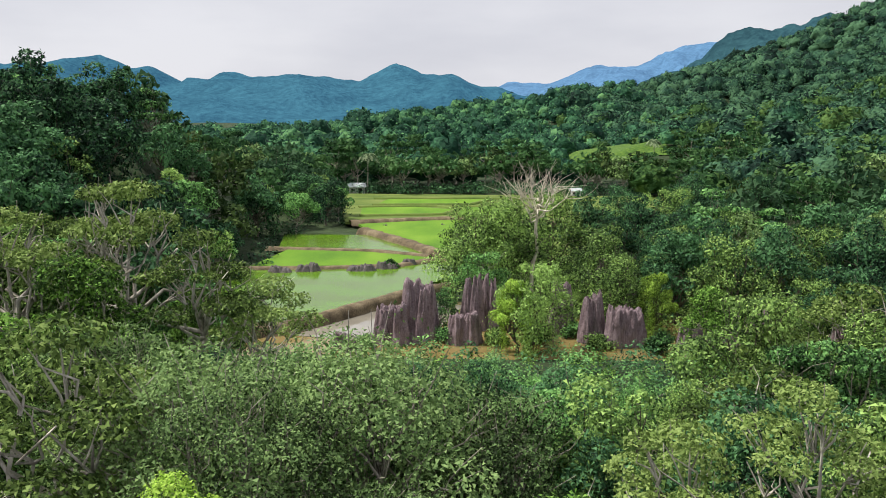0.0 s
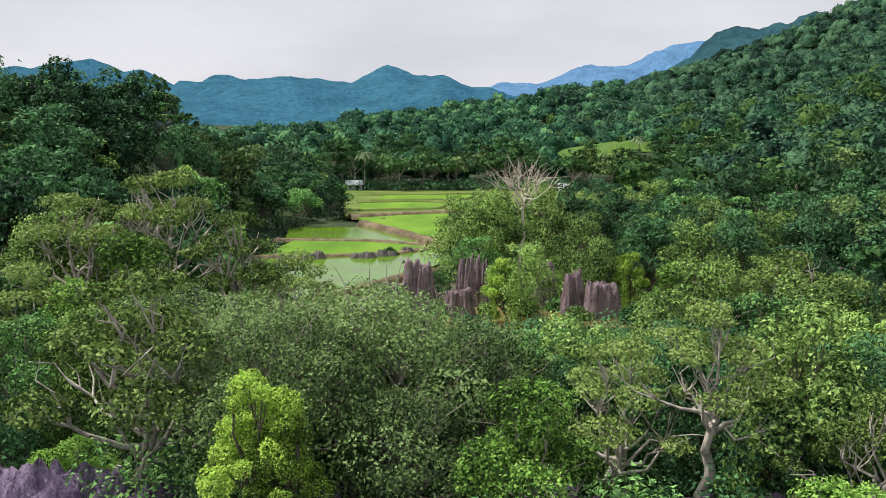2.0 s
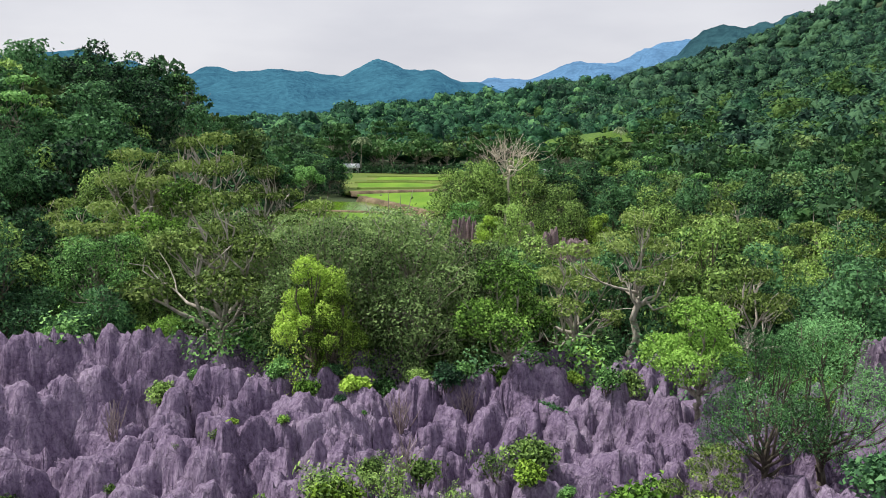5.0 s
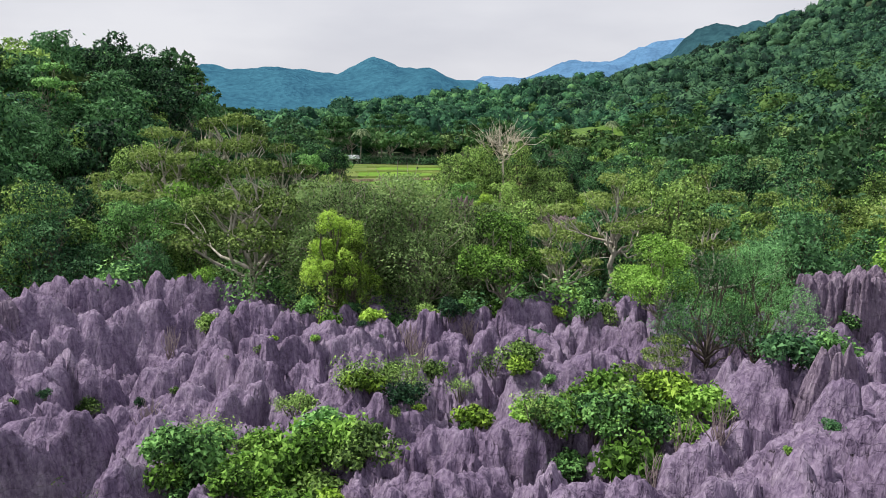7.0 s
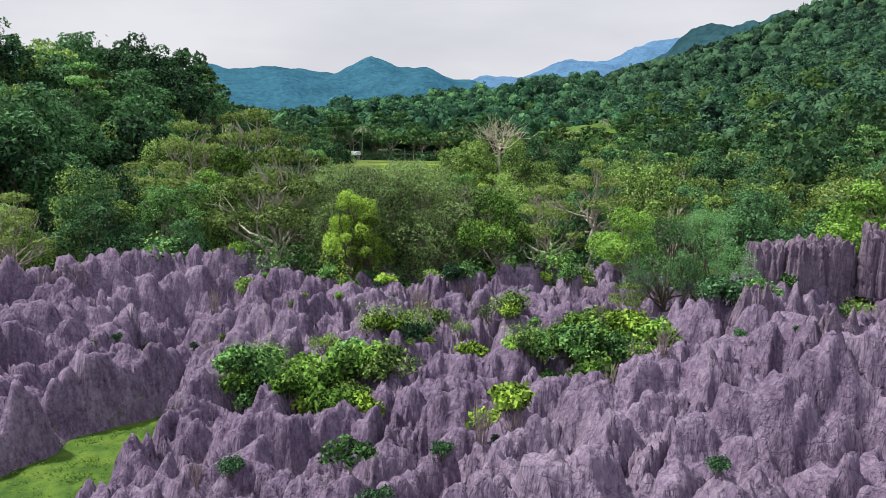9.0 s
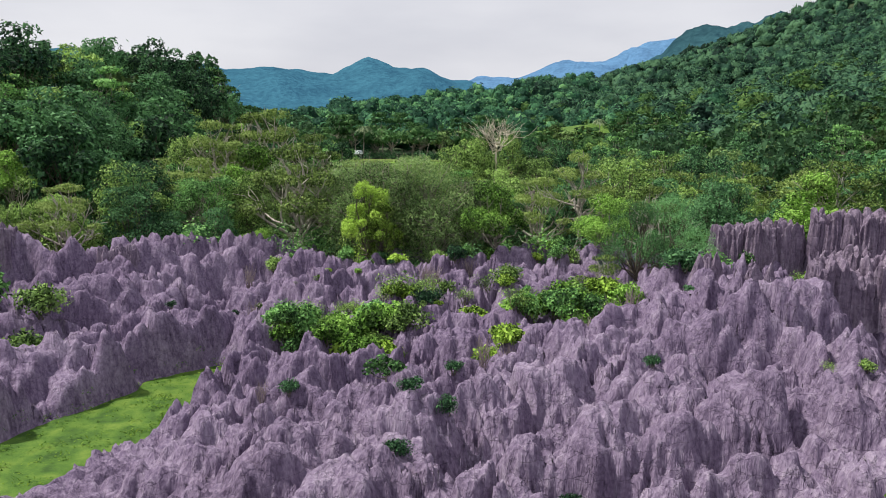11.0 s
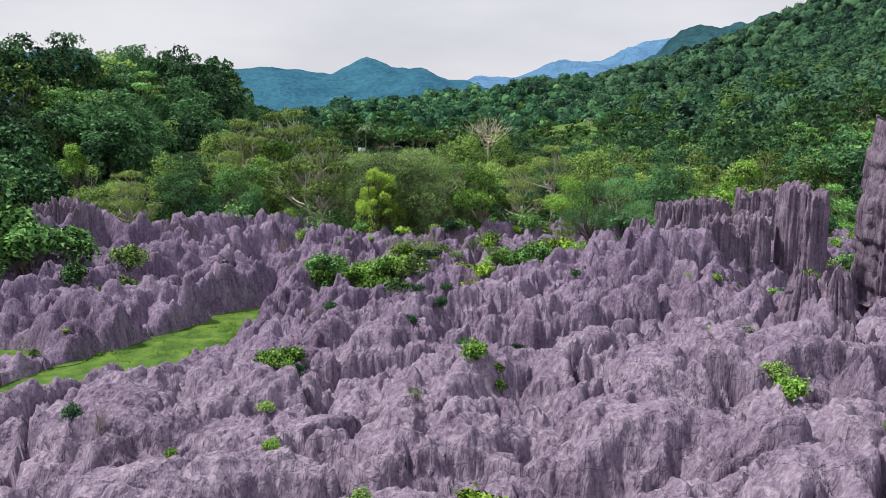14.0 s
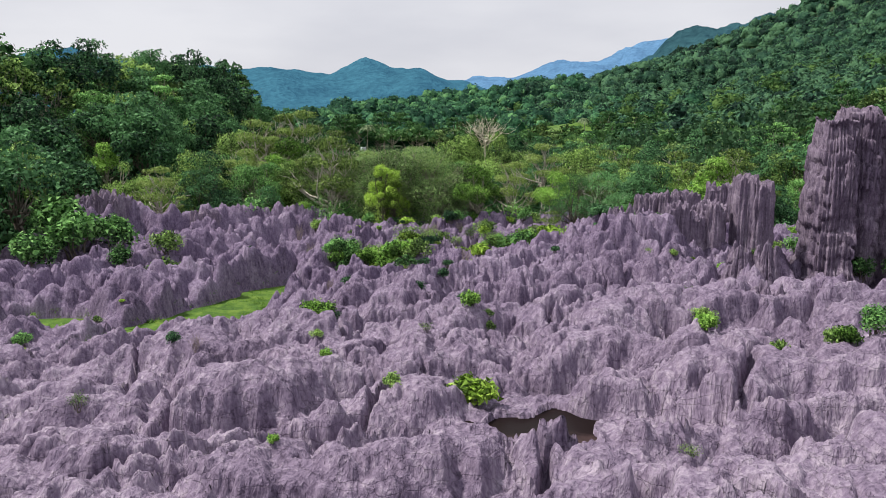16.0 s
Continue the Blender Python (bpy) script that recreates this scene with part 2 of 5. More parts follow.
FARR = leafy("hillside_haze_leaves", (0.007, 0.023, 0.016), (0.028, 0.082, 0.050), (0.083, 0.181, 0.092), scale=0.13, island=0.5, translucent=0.12, bump=1.0, bump_scale=0.7, bump_dist=0.9, fine=0.5, spec=0.06)
PALMLEAF = leafy("grey_green_palm_leaves", (0.052, 0.094, 0.042), (0.143, 0.208, 0.104), (0.299, 0.374, 0.209))
GRASS = material("meadow_grass", ((0.030, 0.075, 0.010), (0.066, 0.140, 0.016), (0.13, 0.205, 0.03)), scale=0.9, bump_scale=12, bump=0.6, fine=0.5)
RICE = material("young_rice", ((0.07, 0.17, 0.010), (0.115, 0.24, 0.014), (0.17, 0.30, 0.025)), scale=0.12, bump_scale=5, bump=0.5, stretch=(1, 0.5, 1))
WILD = material("overgrown_field", ((0.065, 0.115, 0.018), (0.12, 0.175, 0.032), (0.19, 0.225, 0.06)), scale=0.15, bump_scale=3, bump=0.5, stretch=(0.5, 1.6, 1))
MUD = material("brown_mud_bank", ((0.075, 0.058, 0.036), (0.15, 0.115, 0.07), (0.25, 0.20, 0.125)), scale=0.6, bump_scale=5, bump=0.8, fine=0.6)
STEM = material("dry_stems", ((0.16, 0.12, 0.13), (0.28, 0.23, 0.23), (0.42, 0.36, 0.34)), scale=1.0, bump=0)


def water_material(name, deep, scum, amount, rough=0.08):
    m = material(name, (deep, scum), scale=0.10, bump=0.05, bump_scale=3.0, rough=rough, spec=0.5, fine=0.2, stretch=(1, 2.2, 1))
    ramp = next(k for k in m.node_tree.nodes if k.type == "VALTORGB")
    ramp.color_ramp.elements[0].position, ramp.color_ramp.elements[1].position = amount - 0.07, amount + 0.07
    return m


PADDYWATER = water_material("green_paddy_water", (0.10, 0.17, 0.02), (0.105, 0.22, 0.012), 0.47, 0.16)
next(k for k in PADDYWATER.node_tree.nodes if k.type == "BSDF_PRINCIPLED").inputs["Specular IOR Level"].default_value = 0.3
POND = water_material("muddy_pond_water", (0.20, 0.15, 0.055), (0.25, 0.185, 0.075), 0.5, 0.15)
STILL = water_material("still_grey_water", (0.24, 0.22, 0.18), (0.28, 0.26, 0.21), 0.5, 0.03)
next(k for k in STILL.node_tree.nodes if k.type == "BSDF_PRINCIPLED").inputs["Specular IOR Level"].default_value = 1.0
POOL = water_material("dark_pool_water", (0.012, 0.008, 0.008), (0.05, 0.032, 0.032), 0.5, 0.35)
next(k for k in POOL.node_tree.nodes if k.type == "BSDF_PRINCIPLED").inputs["Specular IOR Level"].default_value = 0.03


# Aerial haze is painted in: bluish base colour plus a faint blue emission.
def backdrop_material(name, diffuse, haze_glow, strength):
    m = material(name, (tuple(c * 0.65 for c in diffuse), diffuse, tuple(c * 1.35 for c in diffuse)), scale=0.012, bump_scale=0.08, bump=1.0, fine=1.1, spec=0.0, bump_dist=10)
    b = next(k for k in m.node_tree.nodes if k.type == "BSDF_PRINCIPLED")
    b.inputs["Emission Color"].default_value, b.inputs["Emission Strength"].default_value = (*haze_glow, 1), strength
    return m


# The farther the range, the stronger the emission that stands in for haze.
BLUE1 = backdrop_material("haze_blue_green_hills", (0.028, 0.085, 0.105), (0.045, 0.17, 0.37), 0.36)
BLUE2 = backdrop_material("haze_blue_farther_hills", (0.06, 0.12, 0.19), (0.13, 0.29, 0.55), 0.5)
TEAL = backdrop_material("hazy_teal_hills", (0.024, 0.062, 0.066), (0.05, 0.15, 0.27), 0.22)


# ---------- terrain ----------
def ridge(x, y, line, width, power=1.3):
    """Height of a ridge whose crest runs through (x, y, z) points."""
    best = np.zeros_like(x)
    for (ax, ay, az), (bx, by, bz) in zip(line, line[1:]):
        dx, dy = bx - ax, by - ay
        s = np.clip(((x - ax) * dx + (y - ay) * dy) / (dx * dx + dy * dy), 0, 1)
        d = np.hypot(x - ax - s * dx, y - ay - s * dy)
        best = np.maximum(best, (az + s * (bz - az)) * np.clip(1 - d / width, 0, 1) ** power)
    return best


LEFT_HILL = [(-125, -120, 15), (-112, -40, 17), (-92, 30, 17), (-74, 90, 18), (-62, 138, 20), (-58, 160, 14), (-66, 200, 6), (-74, 230, 3)]
MID_RIDGE = [(-60, 480, 2), (-20, 520, 4), (48, 600, 22), (106, 633, 36), (200, 620, 47), (389, 700, 72)]
RIGHT_HILL = [(389, 1100, 48), (436, 1000, 88), (452, 940, 122), (500, 860, 162), (570, 650, 195), (570, 400, 180), (500, 150, 130), (440, -100, 100)]
SPUR = [(260, 330, 38), (150, 330, 20), (95, 340, 11), (60, 350, 4)]


def terrain(x, y):
    x, y = np.asarray(x, float), np.asarray(y, float)
    z = ridge(x, y, LEFT_HILL, 56, 1.1) * sstep(-34, -58, x)
    z = np.maximum(z, ridge(x, y, MID_RIDGE, 240))
    z = np.maximum(z, ridge(x, y, RIGHT_HILL, 480, 1.45) * sstep(45, 130, x))
    z = np.maximum(z, ridge(x, y, SPUR, 90))
    far = sstep(240, 330, y)
    z = z + far * 2.5 * fbm(x, y, 90, 3)
    rough = sstep(0.5, 8, z)
    z = z + rough * 1.6 * fbm(x, y, 30, 5)
    # the forest belt stands a little above the paddies; beneath the rock field the soil lies deep
    belt = sstep(84, 60, y) * sstep(-130, -90, y)
    z = np.maximum(z, 0) + belt * 1.6 + 0.25 * fbm(x, y, 9, 8) * sstep(95, 70, y)
    z = z - 5.0 * sstep(38, 30, y + 0.1 * x) * sstep(72, 62, np.abs(x)) * sstep(-112, -104, y)
    return z - 0.9 * sstep(74, 80, y) * sstep(240, 234, y) * sstep(2, 0.3, z)


def graded(stops):
    """Positions from a list of (start, step) that ends in (end, 0), the step gliding between."""
    out, p, k = [], stops[0][0], 0
    while p < stops[-1][0]:
        while k + 2 < len(stops) and p >= stops[k + 1][0]:
            k += 1
        (a, sa), (b, sb) = stops[k], stops[k + 1]
        out.append(p)
        p += sa + ((sb or sa) - sa) * (p - a) / (b - a)
    return np.array(out + [stops[-1][0]])


def grid_faces(ny, nx):
    i = np.arange(ny * nx).reshape(ny, nx)
    return np.stack([i[:-1, :-1], i[:-1, 1:], i[1:, 1:], i[1:, :-1]], -1).reshape(-1, 4)


gx = graded([(-4500, 500), (-600, 60), (-120, 4), (120, 4), (700, 16), (1200, 200), (4500, 500)])
gy = graded([(-2500, 500), (-300, 40), (-100, 4), (250, 4), (1000, 14), (1500, 200), (4800, 500)])
X, Y = np.meshgrid(gx, gy)
Z = terrain(X, Y)
ground = part("ground", link_mesh("ground", np.stack([X, Y, Z], -1).reshape(-1, 3), grid_faces(*X.shape), HILL, True))
tagged(ground, "dark green undergrown ground of valley and hills", "ground", kind="structure")


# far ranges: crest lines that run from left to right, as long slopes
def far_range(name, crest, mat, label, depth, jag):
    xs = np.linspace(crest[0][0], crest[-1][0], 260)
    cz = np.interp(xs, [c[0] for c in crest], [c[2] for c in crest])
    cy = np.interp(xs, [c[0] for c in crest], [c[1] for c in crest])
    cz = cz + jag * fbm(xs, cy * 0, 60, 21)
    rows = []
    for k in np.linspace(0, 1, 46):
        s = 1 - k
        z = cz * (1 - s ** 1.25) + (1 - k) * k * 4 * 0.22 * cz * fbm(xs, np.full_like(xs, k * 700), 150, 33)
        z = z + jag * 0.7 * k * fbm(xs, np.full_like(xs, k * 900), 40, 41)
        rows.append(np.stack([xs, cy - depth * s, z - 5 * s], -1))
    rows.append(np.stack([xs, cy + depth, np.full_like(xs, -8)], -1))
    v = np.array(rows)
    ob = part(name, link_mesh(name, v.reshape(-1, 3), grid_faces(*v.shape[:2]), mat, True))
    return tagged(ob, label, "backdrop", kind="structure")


def crest_of(points, dist):
    """Crest points from bearings (tangent) and elevations (tangent) at a distance."""
    return [(b * dist, dist, 24 + e * dist) for b, e in points]


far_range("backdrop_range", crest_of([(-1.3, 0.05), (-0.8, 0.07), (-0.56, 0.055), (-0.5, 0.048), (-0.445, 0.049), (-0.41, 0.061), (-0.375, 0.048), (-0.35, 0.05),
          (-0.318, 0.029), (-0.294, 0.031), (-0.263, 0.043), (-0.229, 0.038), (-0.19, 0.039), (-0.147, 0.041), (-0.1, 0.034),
          (-0.054, 0.053), (-0.023, 0.039), (0.0075, 0.041), (0.045, 0.027), (0.1, 0.018), (0.2, 0.012), (0.5, 0.01)], 2400), BLUE1, "jagged distant mountain range under cloud, tinted blue-green for haze", 1100, 5)
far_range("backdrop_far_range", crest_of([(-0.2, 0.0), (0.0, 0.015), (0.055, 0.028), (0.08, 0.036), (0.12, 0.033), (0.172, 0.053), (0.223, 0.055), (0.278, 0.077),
          (0.306, 0.081), (0.36, 0.09), (0.5, 0.1), (0.9, 0.09)], 3300), BLUE2, "far mountain ridge tinted pale blue for haze, fading into cloud", 900, 5)
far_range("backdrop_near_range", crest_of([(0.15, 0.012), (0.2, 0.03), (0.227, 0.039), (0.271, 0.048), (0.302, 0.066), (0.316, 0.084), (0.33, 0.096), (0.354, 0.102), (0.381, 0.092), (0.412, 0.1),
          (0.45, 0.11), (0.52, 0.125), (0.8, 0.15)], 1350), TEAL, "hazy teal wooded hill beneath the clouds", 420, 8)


# ---------- rock field ----------
def karst_top(x, y):
    return 5.0 - 0.075 * y + np.where(x > 0, 0.13 * np.minimum(x, 14) - 0.05 * np.clip(x - 14, 0, 20), 0.05 * x)


MEADOW = [(-18.5, -3.0, 1.0), (-22.5, -10.5, 1.0), (-25.8, -17, 1.0), (-29, -23, 1.0)]


def meadow(x, y):
    """How much of the place is the grassy hollow: 1 inside."""
    wx, wy = x + 0.9 * vnoise(x, y, 2.6, 90), y + 0.9 * vnoise(x, y, 2.6, 91)
    near_line = 1 - ridge(wx, wy, MEADOW, 8.0, 1.0)           # distance from its middle line, in eighths of a metre
    a = sstep(0.58, 0.40, near_line)
    b = sstep(1.15, 0.85, np.hypot((x + 37) / 4.5, (y + 16) / 2.4))
    return np.maximum(a, b)


# hollows sink the rocks, and where the last number is negative a swell lifts them: x, y, radius, depth
HOLLOWS = ((-26, -22, 9, 3.6), (-19, -20, 7, 2.0), (-20, -13, 6, 1.6), (-33, -30, 8, 2.6), (-18, -28, 7, 1.4), (28, -20, 6, 3.0), (-42, -24, 7, 2.0), (-27, -29, 7, 2.4), (-9.5, -3.5, 4, 1.3), (6, 0.5, 4, 1.2), (10.7, -36, 2.5, 1.0), (25, 2, 5, 1.2), (-30, -2.9, 3, 1.5),
           (-20, 8, 6, 0.9), (-31, 17, 7, -2.6), (-45, 16, 8, -4.0), (0, 27, 12, -1.0), (1, -22, 4, -0.8), (9, -14, 5, -0.9), (15, -14, 5, -2.2), (16, -3, 5, -1.4), (-5, -36, 5, -0.5), (30, -28, 6, 2.0), (22.5, -34, 4.5, 1.6), (13.5, -31, 3, 1.0), (0, -65, 6, -0.4))
WALLS = (([(-44, -14, 3.8), (-34, -10, 4.2), (-27, -5.5, 5.6), (-18.4, -4, 5.4), (-15, 1, 5.4)], 2.6), ([(-46, 14, 8.6), (-38, 17, 8.0), (-30, 18, 7.4), (-20, 22, 5.6), (-8, 25, 4.8), (2, 26, 4.6), (9, 25, 5.2)], 2.4),
         ([(3, 6, 5.8), (9, 6, 7.0), (15, -1, 9.4), (20, 1, 9.8)], 2.6), ([(1, -17, 7.0), (6.8, -14.6, 8.6), (12, -13, 10.4), (17.4, -13, 11.2)], 3.0), ([(-34, 28, 6.0), (-24, 30, 6.4), (-14, 31, 5.4)], 2.2), ([(12, 28, 5.4), (19, 28, 6.4), (27, 25, 7.0)], 2.2), ([(13, -44, 9.8), (15, -38, 9.6), (18, -30, 9.6), (21, -24, 9.0)], 3.0))


def cones(x, y, scale, seed, power=1.3, flutes=9, groove=0.28, slope=1.9, blade=0.35):
    """Pointed, fluted cones and short blades about scale metres apart: 1 at the tallest tips, below 0 in the crevices."""
    x, y = x / scale, y / scale
    i, j = np.floor(x), np.floor(y)
    best = np.full_like(x, -2.0)
    for di in (-1, 0, 1):
        for dj in (-1, 0, 1):
            a, b = i + di, j + dj
            dx, dy = x - a - hash2(a, b, seed), y - b - hash2(a, b, seed + 7)
            turn = 0.5 + 2.4 * (hash2(a, b, seed + 19) - 0.5)
            c, s = np.cos(turn), np.sin(turn)
            u, v = dx * c + dy * s, dy * c - dx * s
            along = np.clip(u, -blade, blade)
            d = np.hypot(u - along, v)
            rill = np.abs(np.sin(0.5 * flutes * np.arctan2(v, u - along) + 11 * along + 6 * hash2(a, b, seed + 23)))
            h = 0.45 + 0.55 * hash2(a, b, seed + 13) - 0.35 * np.abs(along) - slope * (d * (1 + groove * rill)) ** power
            best = np.maximum(best, h)
    return best


def karst(x, y):
    wx = x + 0.7 * vnoise(x, y, 3.3, 61) + 0.20 * vnoise(x, y, 0.62, 62) + 0.06 * vnoise(x, y, 0.27, 68)
    wy = y + 0.7 * vnoise(x, y, 3.3, 63) + 0.20 * vnoise(x, y, 0.62, 64) + 0.06 * vnoise(x, y, 0.27, 69)
    near = sstep(-15, -52, y)                                # lower, broader humps towards the near end
    fb, jb, ob = cells(wx * 0.75 + wy * 0.25, wy * 1.1 - wx * 0.2, 8.5, 71)
    mass = cones(wx * 0.75, wy * 1.15 - wx * 0.2, 6.0, 70, 2.3, 30, 0.16, 2.6, 0.45)
    big = cones(wx * 0.8, wy * 1.1 - wx * 0.15, 3.0, 72, 1.7, 22, 0.26, 2.2)
    mids = cones(wx, wy * 1.1, 1.5, 73, 1.5, 12, 0.34, 1.9)
    small = cones(wx * 1.1, wy * 0.9, 0.7, 74, 1.5, 7, 0.3, 1.6, 0.25)
    top = karst_top(x, y)
    h = top + 0.75 + 0.9 * (ob - 0.5) + (2.4 + 0.5 * near) * (np.maximum(mass, -0.3) - 0.7) + (2.3 - 0.9 * near) * (np.maximum(big, -0.4) - 0.7) + (0.9 - 0.4 * near) * (np.maximum(mids, -0.5) - 0.5)
    h = h - 1.3 * sstep(0.55, 0.1, jb)
    # rounded backs between deep crevices on the near half
    cap = top - 0.2 + 0.7 * fbm(x, y, 6, 66, 2) + 0.3 * mids
    flat = -np.log(np.exp(-2.6 * (cap - 8)) + np.exp(-2.6 * (h - 8))) / 2.6 + 8
    h = h + near * 0.7 * (flat - h)
    for cx, cy, rad, dip in HOLLOWS:
        h = h - dip * np.exp(-((x - cx) ** 2 + (y - cy) ** 2) / (rad * rad))
    # long fluted walls
    for line, width in WALLS:
        w = ridge(wx, wy, line, width, 0.5)
        h = np.where(w > 0.05, np.maximum(h, w * (0.9 + 0.10 * mids) + 1.1 * (big - 0.6) + 0.6 * (mids - 0.5)), h)
    h = h + (0.34 - 0.1 * near) * (np.maximum(small, -0.6) - 0.4) + 0.05 * vnoise(x, y, 0.17, 76)
    tiny = 0.5 + 0.5 * vnoise(x, y, 0.3, 75)
    # bedding: rounded ledges, tilted a little
    q = (h + 0.10 * x + 0.35 * vnoise(x, y, 2.2, 79)) / 0.95
    f = q - np.floor(q)
    h = h + 0.3 * (sstep(0.2, 0.72, f) - f) * 0.95
    # low wall along the far-left side of the hollow
    m = meadow(x, y)
    h = h * (1 - m) + m * np.minimum(h, 0.2)
    rim = (m < 0.3) & (x < -12) & (y > -42) & (y < 4)
    h = np.where(rim, np.maximum(h, 0.8 + 0.5 * small + 0.3 * tiny), h)
    # the dark pool
    p = sstep(1.25, 0.75, np.hypot((x + 0.7 + 1.5 * vnoise(x, y, 1.7, 80)) / 2.6, (y + 57.2 + 1.1 * vnoise(x, y, 1.3, 81)) / 1.6))
    h = h * (1 - p) + p * np.minimum(h, 7.1)
    ringed = np.hypot((x + 0.7) / 3.0, (y + 57.2) / 2.1)
    h = np.where((ringed < 1.5) & (p < 0.4), np.maximum(h, 7.8 + 0.2 * small + 0.2 * tiny), h)
    h = np.where((ringed < 2.3) & (y < -57.3), np.minimum(h, 7.82 + 0.25 * tiny), h)
    # it sinks under the forest at its edges
    edge = sstep(28, 37, y + 0.1 * x + 3 * vnoise(x, y, 8, 85)) + sstep(64, 84, np.abs(x)) + sstep(-95, -125, y)
    return h - 5.5 * np.clip(edge, 0, 1.5)


# a grid that is finest along the middle of the rocks and coarser towards the forest and the sides
ky = graded([(-126, 1.0), (-84, 0.40), (-68, 0.12), (-48, 0.125), (-12, 0.19), (30, 0.30), (38, 0.5), (39, 0)])
fan = np.linspace(-1, 1, 680)
fan = fan * (0.36 + 0.64 * fan * fan)
half = 46 + 0.28 * np.clip(ky + 72, 0, 200)
inner = -3 + half[:, None] * fan[None]
skirt = np.linspace(1, 0.02, 40)[None]
X = np.concatenate([inner[:, :1] + (-90 - inner[:, :1]) * skirt, inner, inner[:, -1:] + (90 - inner[:, -1:]) * skirt[:, ::-1]], 1)
Y = np.repeat(ky[:, None], X.shape[1], 1)
rock_field = part("karst_ground", link_mesh("karst_ground", np.stack([X, Y, karst(X, Y)], -1).reshape(-1, 3), grid_faces(*X.shape), ROCK, True))
tagged(rock_field, "purple-grey fluted limestone pavement with deep crevices", "rock", kind="structure")


def height(x, y):
    a = np.array([float(x)])
    b = np.array([float(y)])
    return float(max(terrain(a, b)[0], karst(a, b)[0] if -126 < y < 39 and abs(x) < 82 else -9))


def sheet(name, outline, z, mat, label, category, kind="structure"):
    """A flat polygon with a small skirt, so that it is not paper-thin."""
    n = len(outline)
    v = [(x, y, z) for x, y in outline] + [(x, y, z - 0.5) for x, y in outline]
    me = bpy.data.meshes.new(name)
    me.from_pydata(v, [], [tuple(range(n))] + [(i, i + n, (i + 1) % n + n, (i + 1) % n) for i in range(n)])
    me.materials.append(mat)
    me.validate()
    return tagged(part(name, me), label, category, kind=kind)


def ring(cx, cy, rx, ry, turn=0, n=36, wob=0.08, seed=0):
    out = []
    for k in range(n):
        a = 2 * math.pi * k / n
        r = 1 + wob * math.sin(3 * a + seed) + wob * 0.6 * math.sin(5 * a + 2.1 * seed)
        u, v = rx * r * math.cos(a), ry * r * math.sin(a)
        out.append((cx + u * math.cos(turn) - v * math.sin(turn), cy + u * math.sin(turn) + v * math.cos(turn)))
    return out


sheet("grass_meadow", ring(-24.5, -13, 16, 7, 1.1, seed=1), 0.5, GRASS, "bright green short grass in a rocky hollow", "grass")
sheet("grass_patch", ring(-36, -17, 6.5, 3.2, 0.2, seed=2), 0.55, GRASS, "small green grass patch among grey rocks", "grass")
sheet("dark_pool", ring(-0.7, -57.2, 3.4, 2.2, 0.1, seed=4), 7.75, POOL, "small dark still pool between limestone humps", "water")

# ---------- paddies ----------
sheet("pond_water", [(-34, 72), (50, 72), (60, 96), (14, 100), (-2, 108), (-20, 91), (-34, 90)], -0.75, POND, "muddy brown pond water at the foot of the rocks", "water")
sheet("still_water", [(-17.5, 89), (-4.5, 107.5), (2, 104), (-3, 86)], -0.7, STILL, "still grey water reflecting the cloudy sky", "water")
sheet("paddy_field", [(-40, 88), (-19.5, 91.2), (-5.3, 111), (1, 122), (0, 133), (-8, 128), (-30, 124), (-44, 124)], -0.25, PADDYWATER, "flooded green paddy with pale sky reflections", "paddy")
sheet("paddy_field", [(-31, 126), (-8, 129), (-3, 136), (-12, 141), (-28, 143)], -0.05, RICE, "vivid green young rice in a small paddy", "paddy")
sheet("paddy_field", [(-30, 144), (-13, 142), (-3, 137.5), (-7, 147), (-16, 160), (-32, 160)], 0.0, PADDYWATER, "shallow flooded paddy with pale green scum", "paddy")
sheet("paddy_field", [(-15.5, 163.5), (-6.5, 148), (-1, 138.5), (14, 142), (22, 178), (-2, 182), (-19, 174)], 0.25, RICE, "vivid green young rice behind a mud bank", "paddy")
sheet("paddy_field", [(-22, 176), (-2, 184), (24, 180), (70, 178), (74, 236), (-32, 238)], 0.35, WILD, "pale green grassy far paddies with bunds", "paddy")
sheet("paddy_field", [(-20, 187), (-2, 190), (2, 200), (-8, 205), (-21, 202)], 0.45, RICE, "vivid green rice plot in the far terraces", "paddy")
sheet("paddy_field", [(2, 188), (14, 186), (16, 204), (4, 206)], 0.45, RICE, "vivid green rice plot in the far terraces", "paddy")
sheet("paddy_field", [(-18, 209), (6, 212), (10, 224), (-16, 222)], 0.5, RICE, "light green rice strip near the palms", "paddy")
sheet("paddy_field", [(2, 134), (40, 128), (66, 150), (72, 177), (24, 178.5), (15, 142)], 0.2, WILD, "pale overgrown paddy among the trees", "paddy")


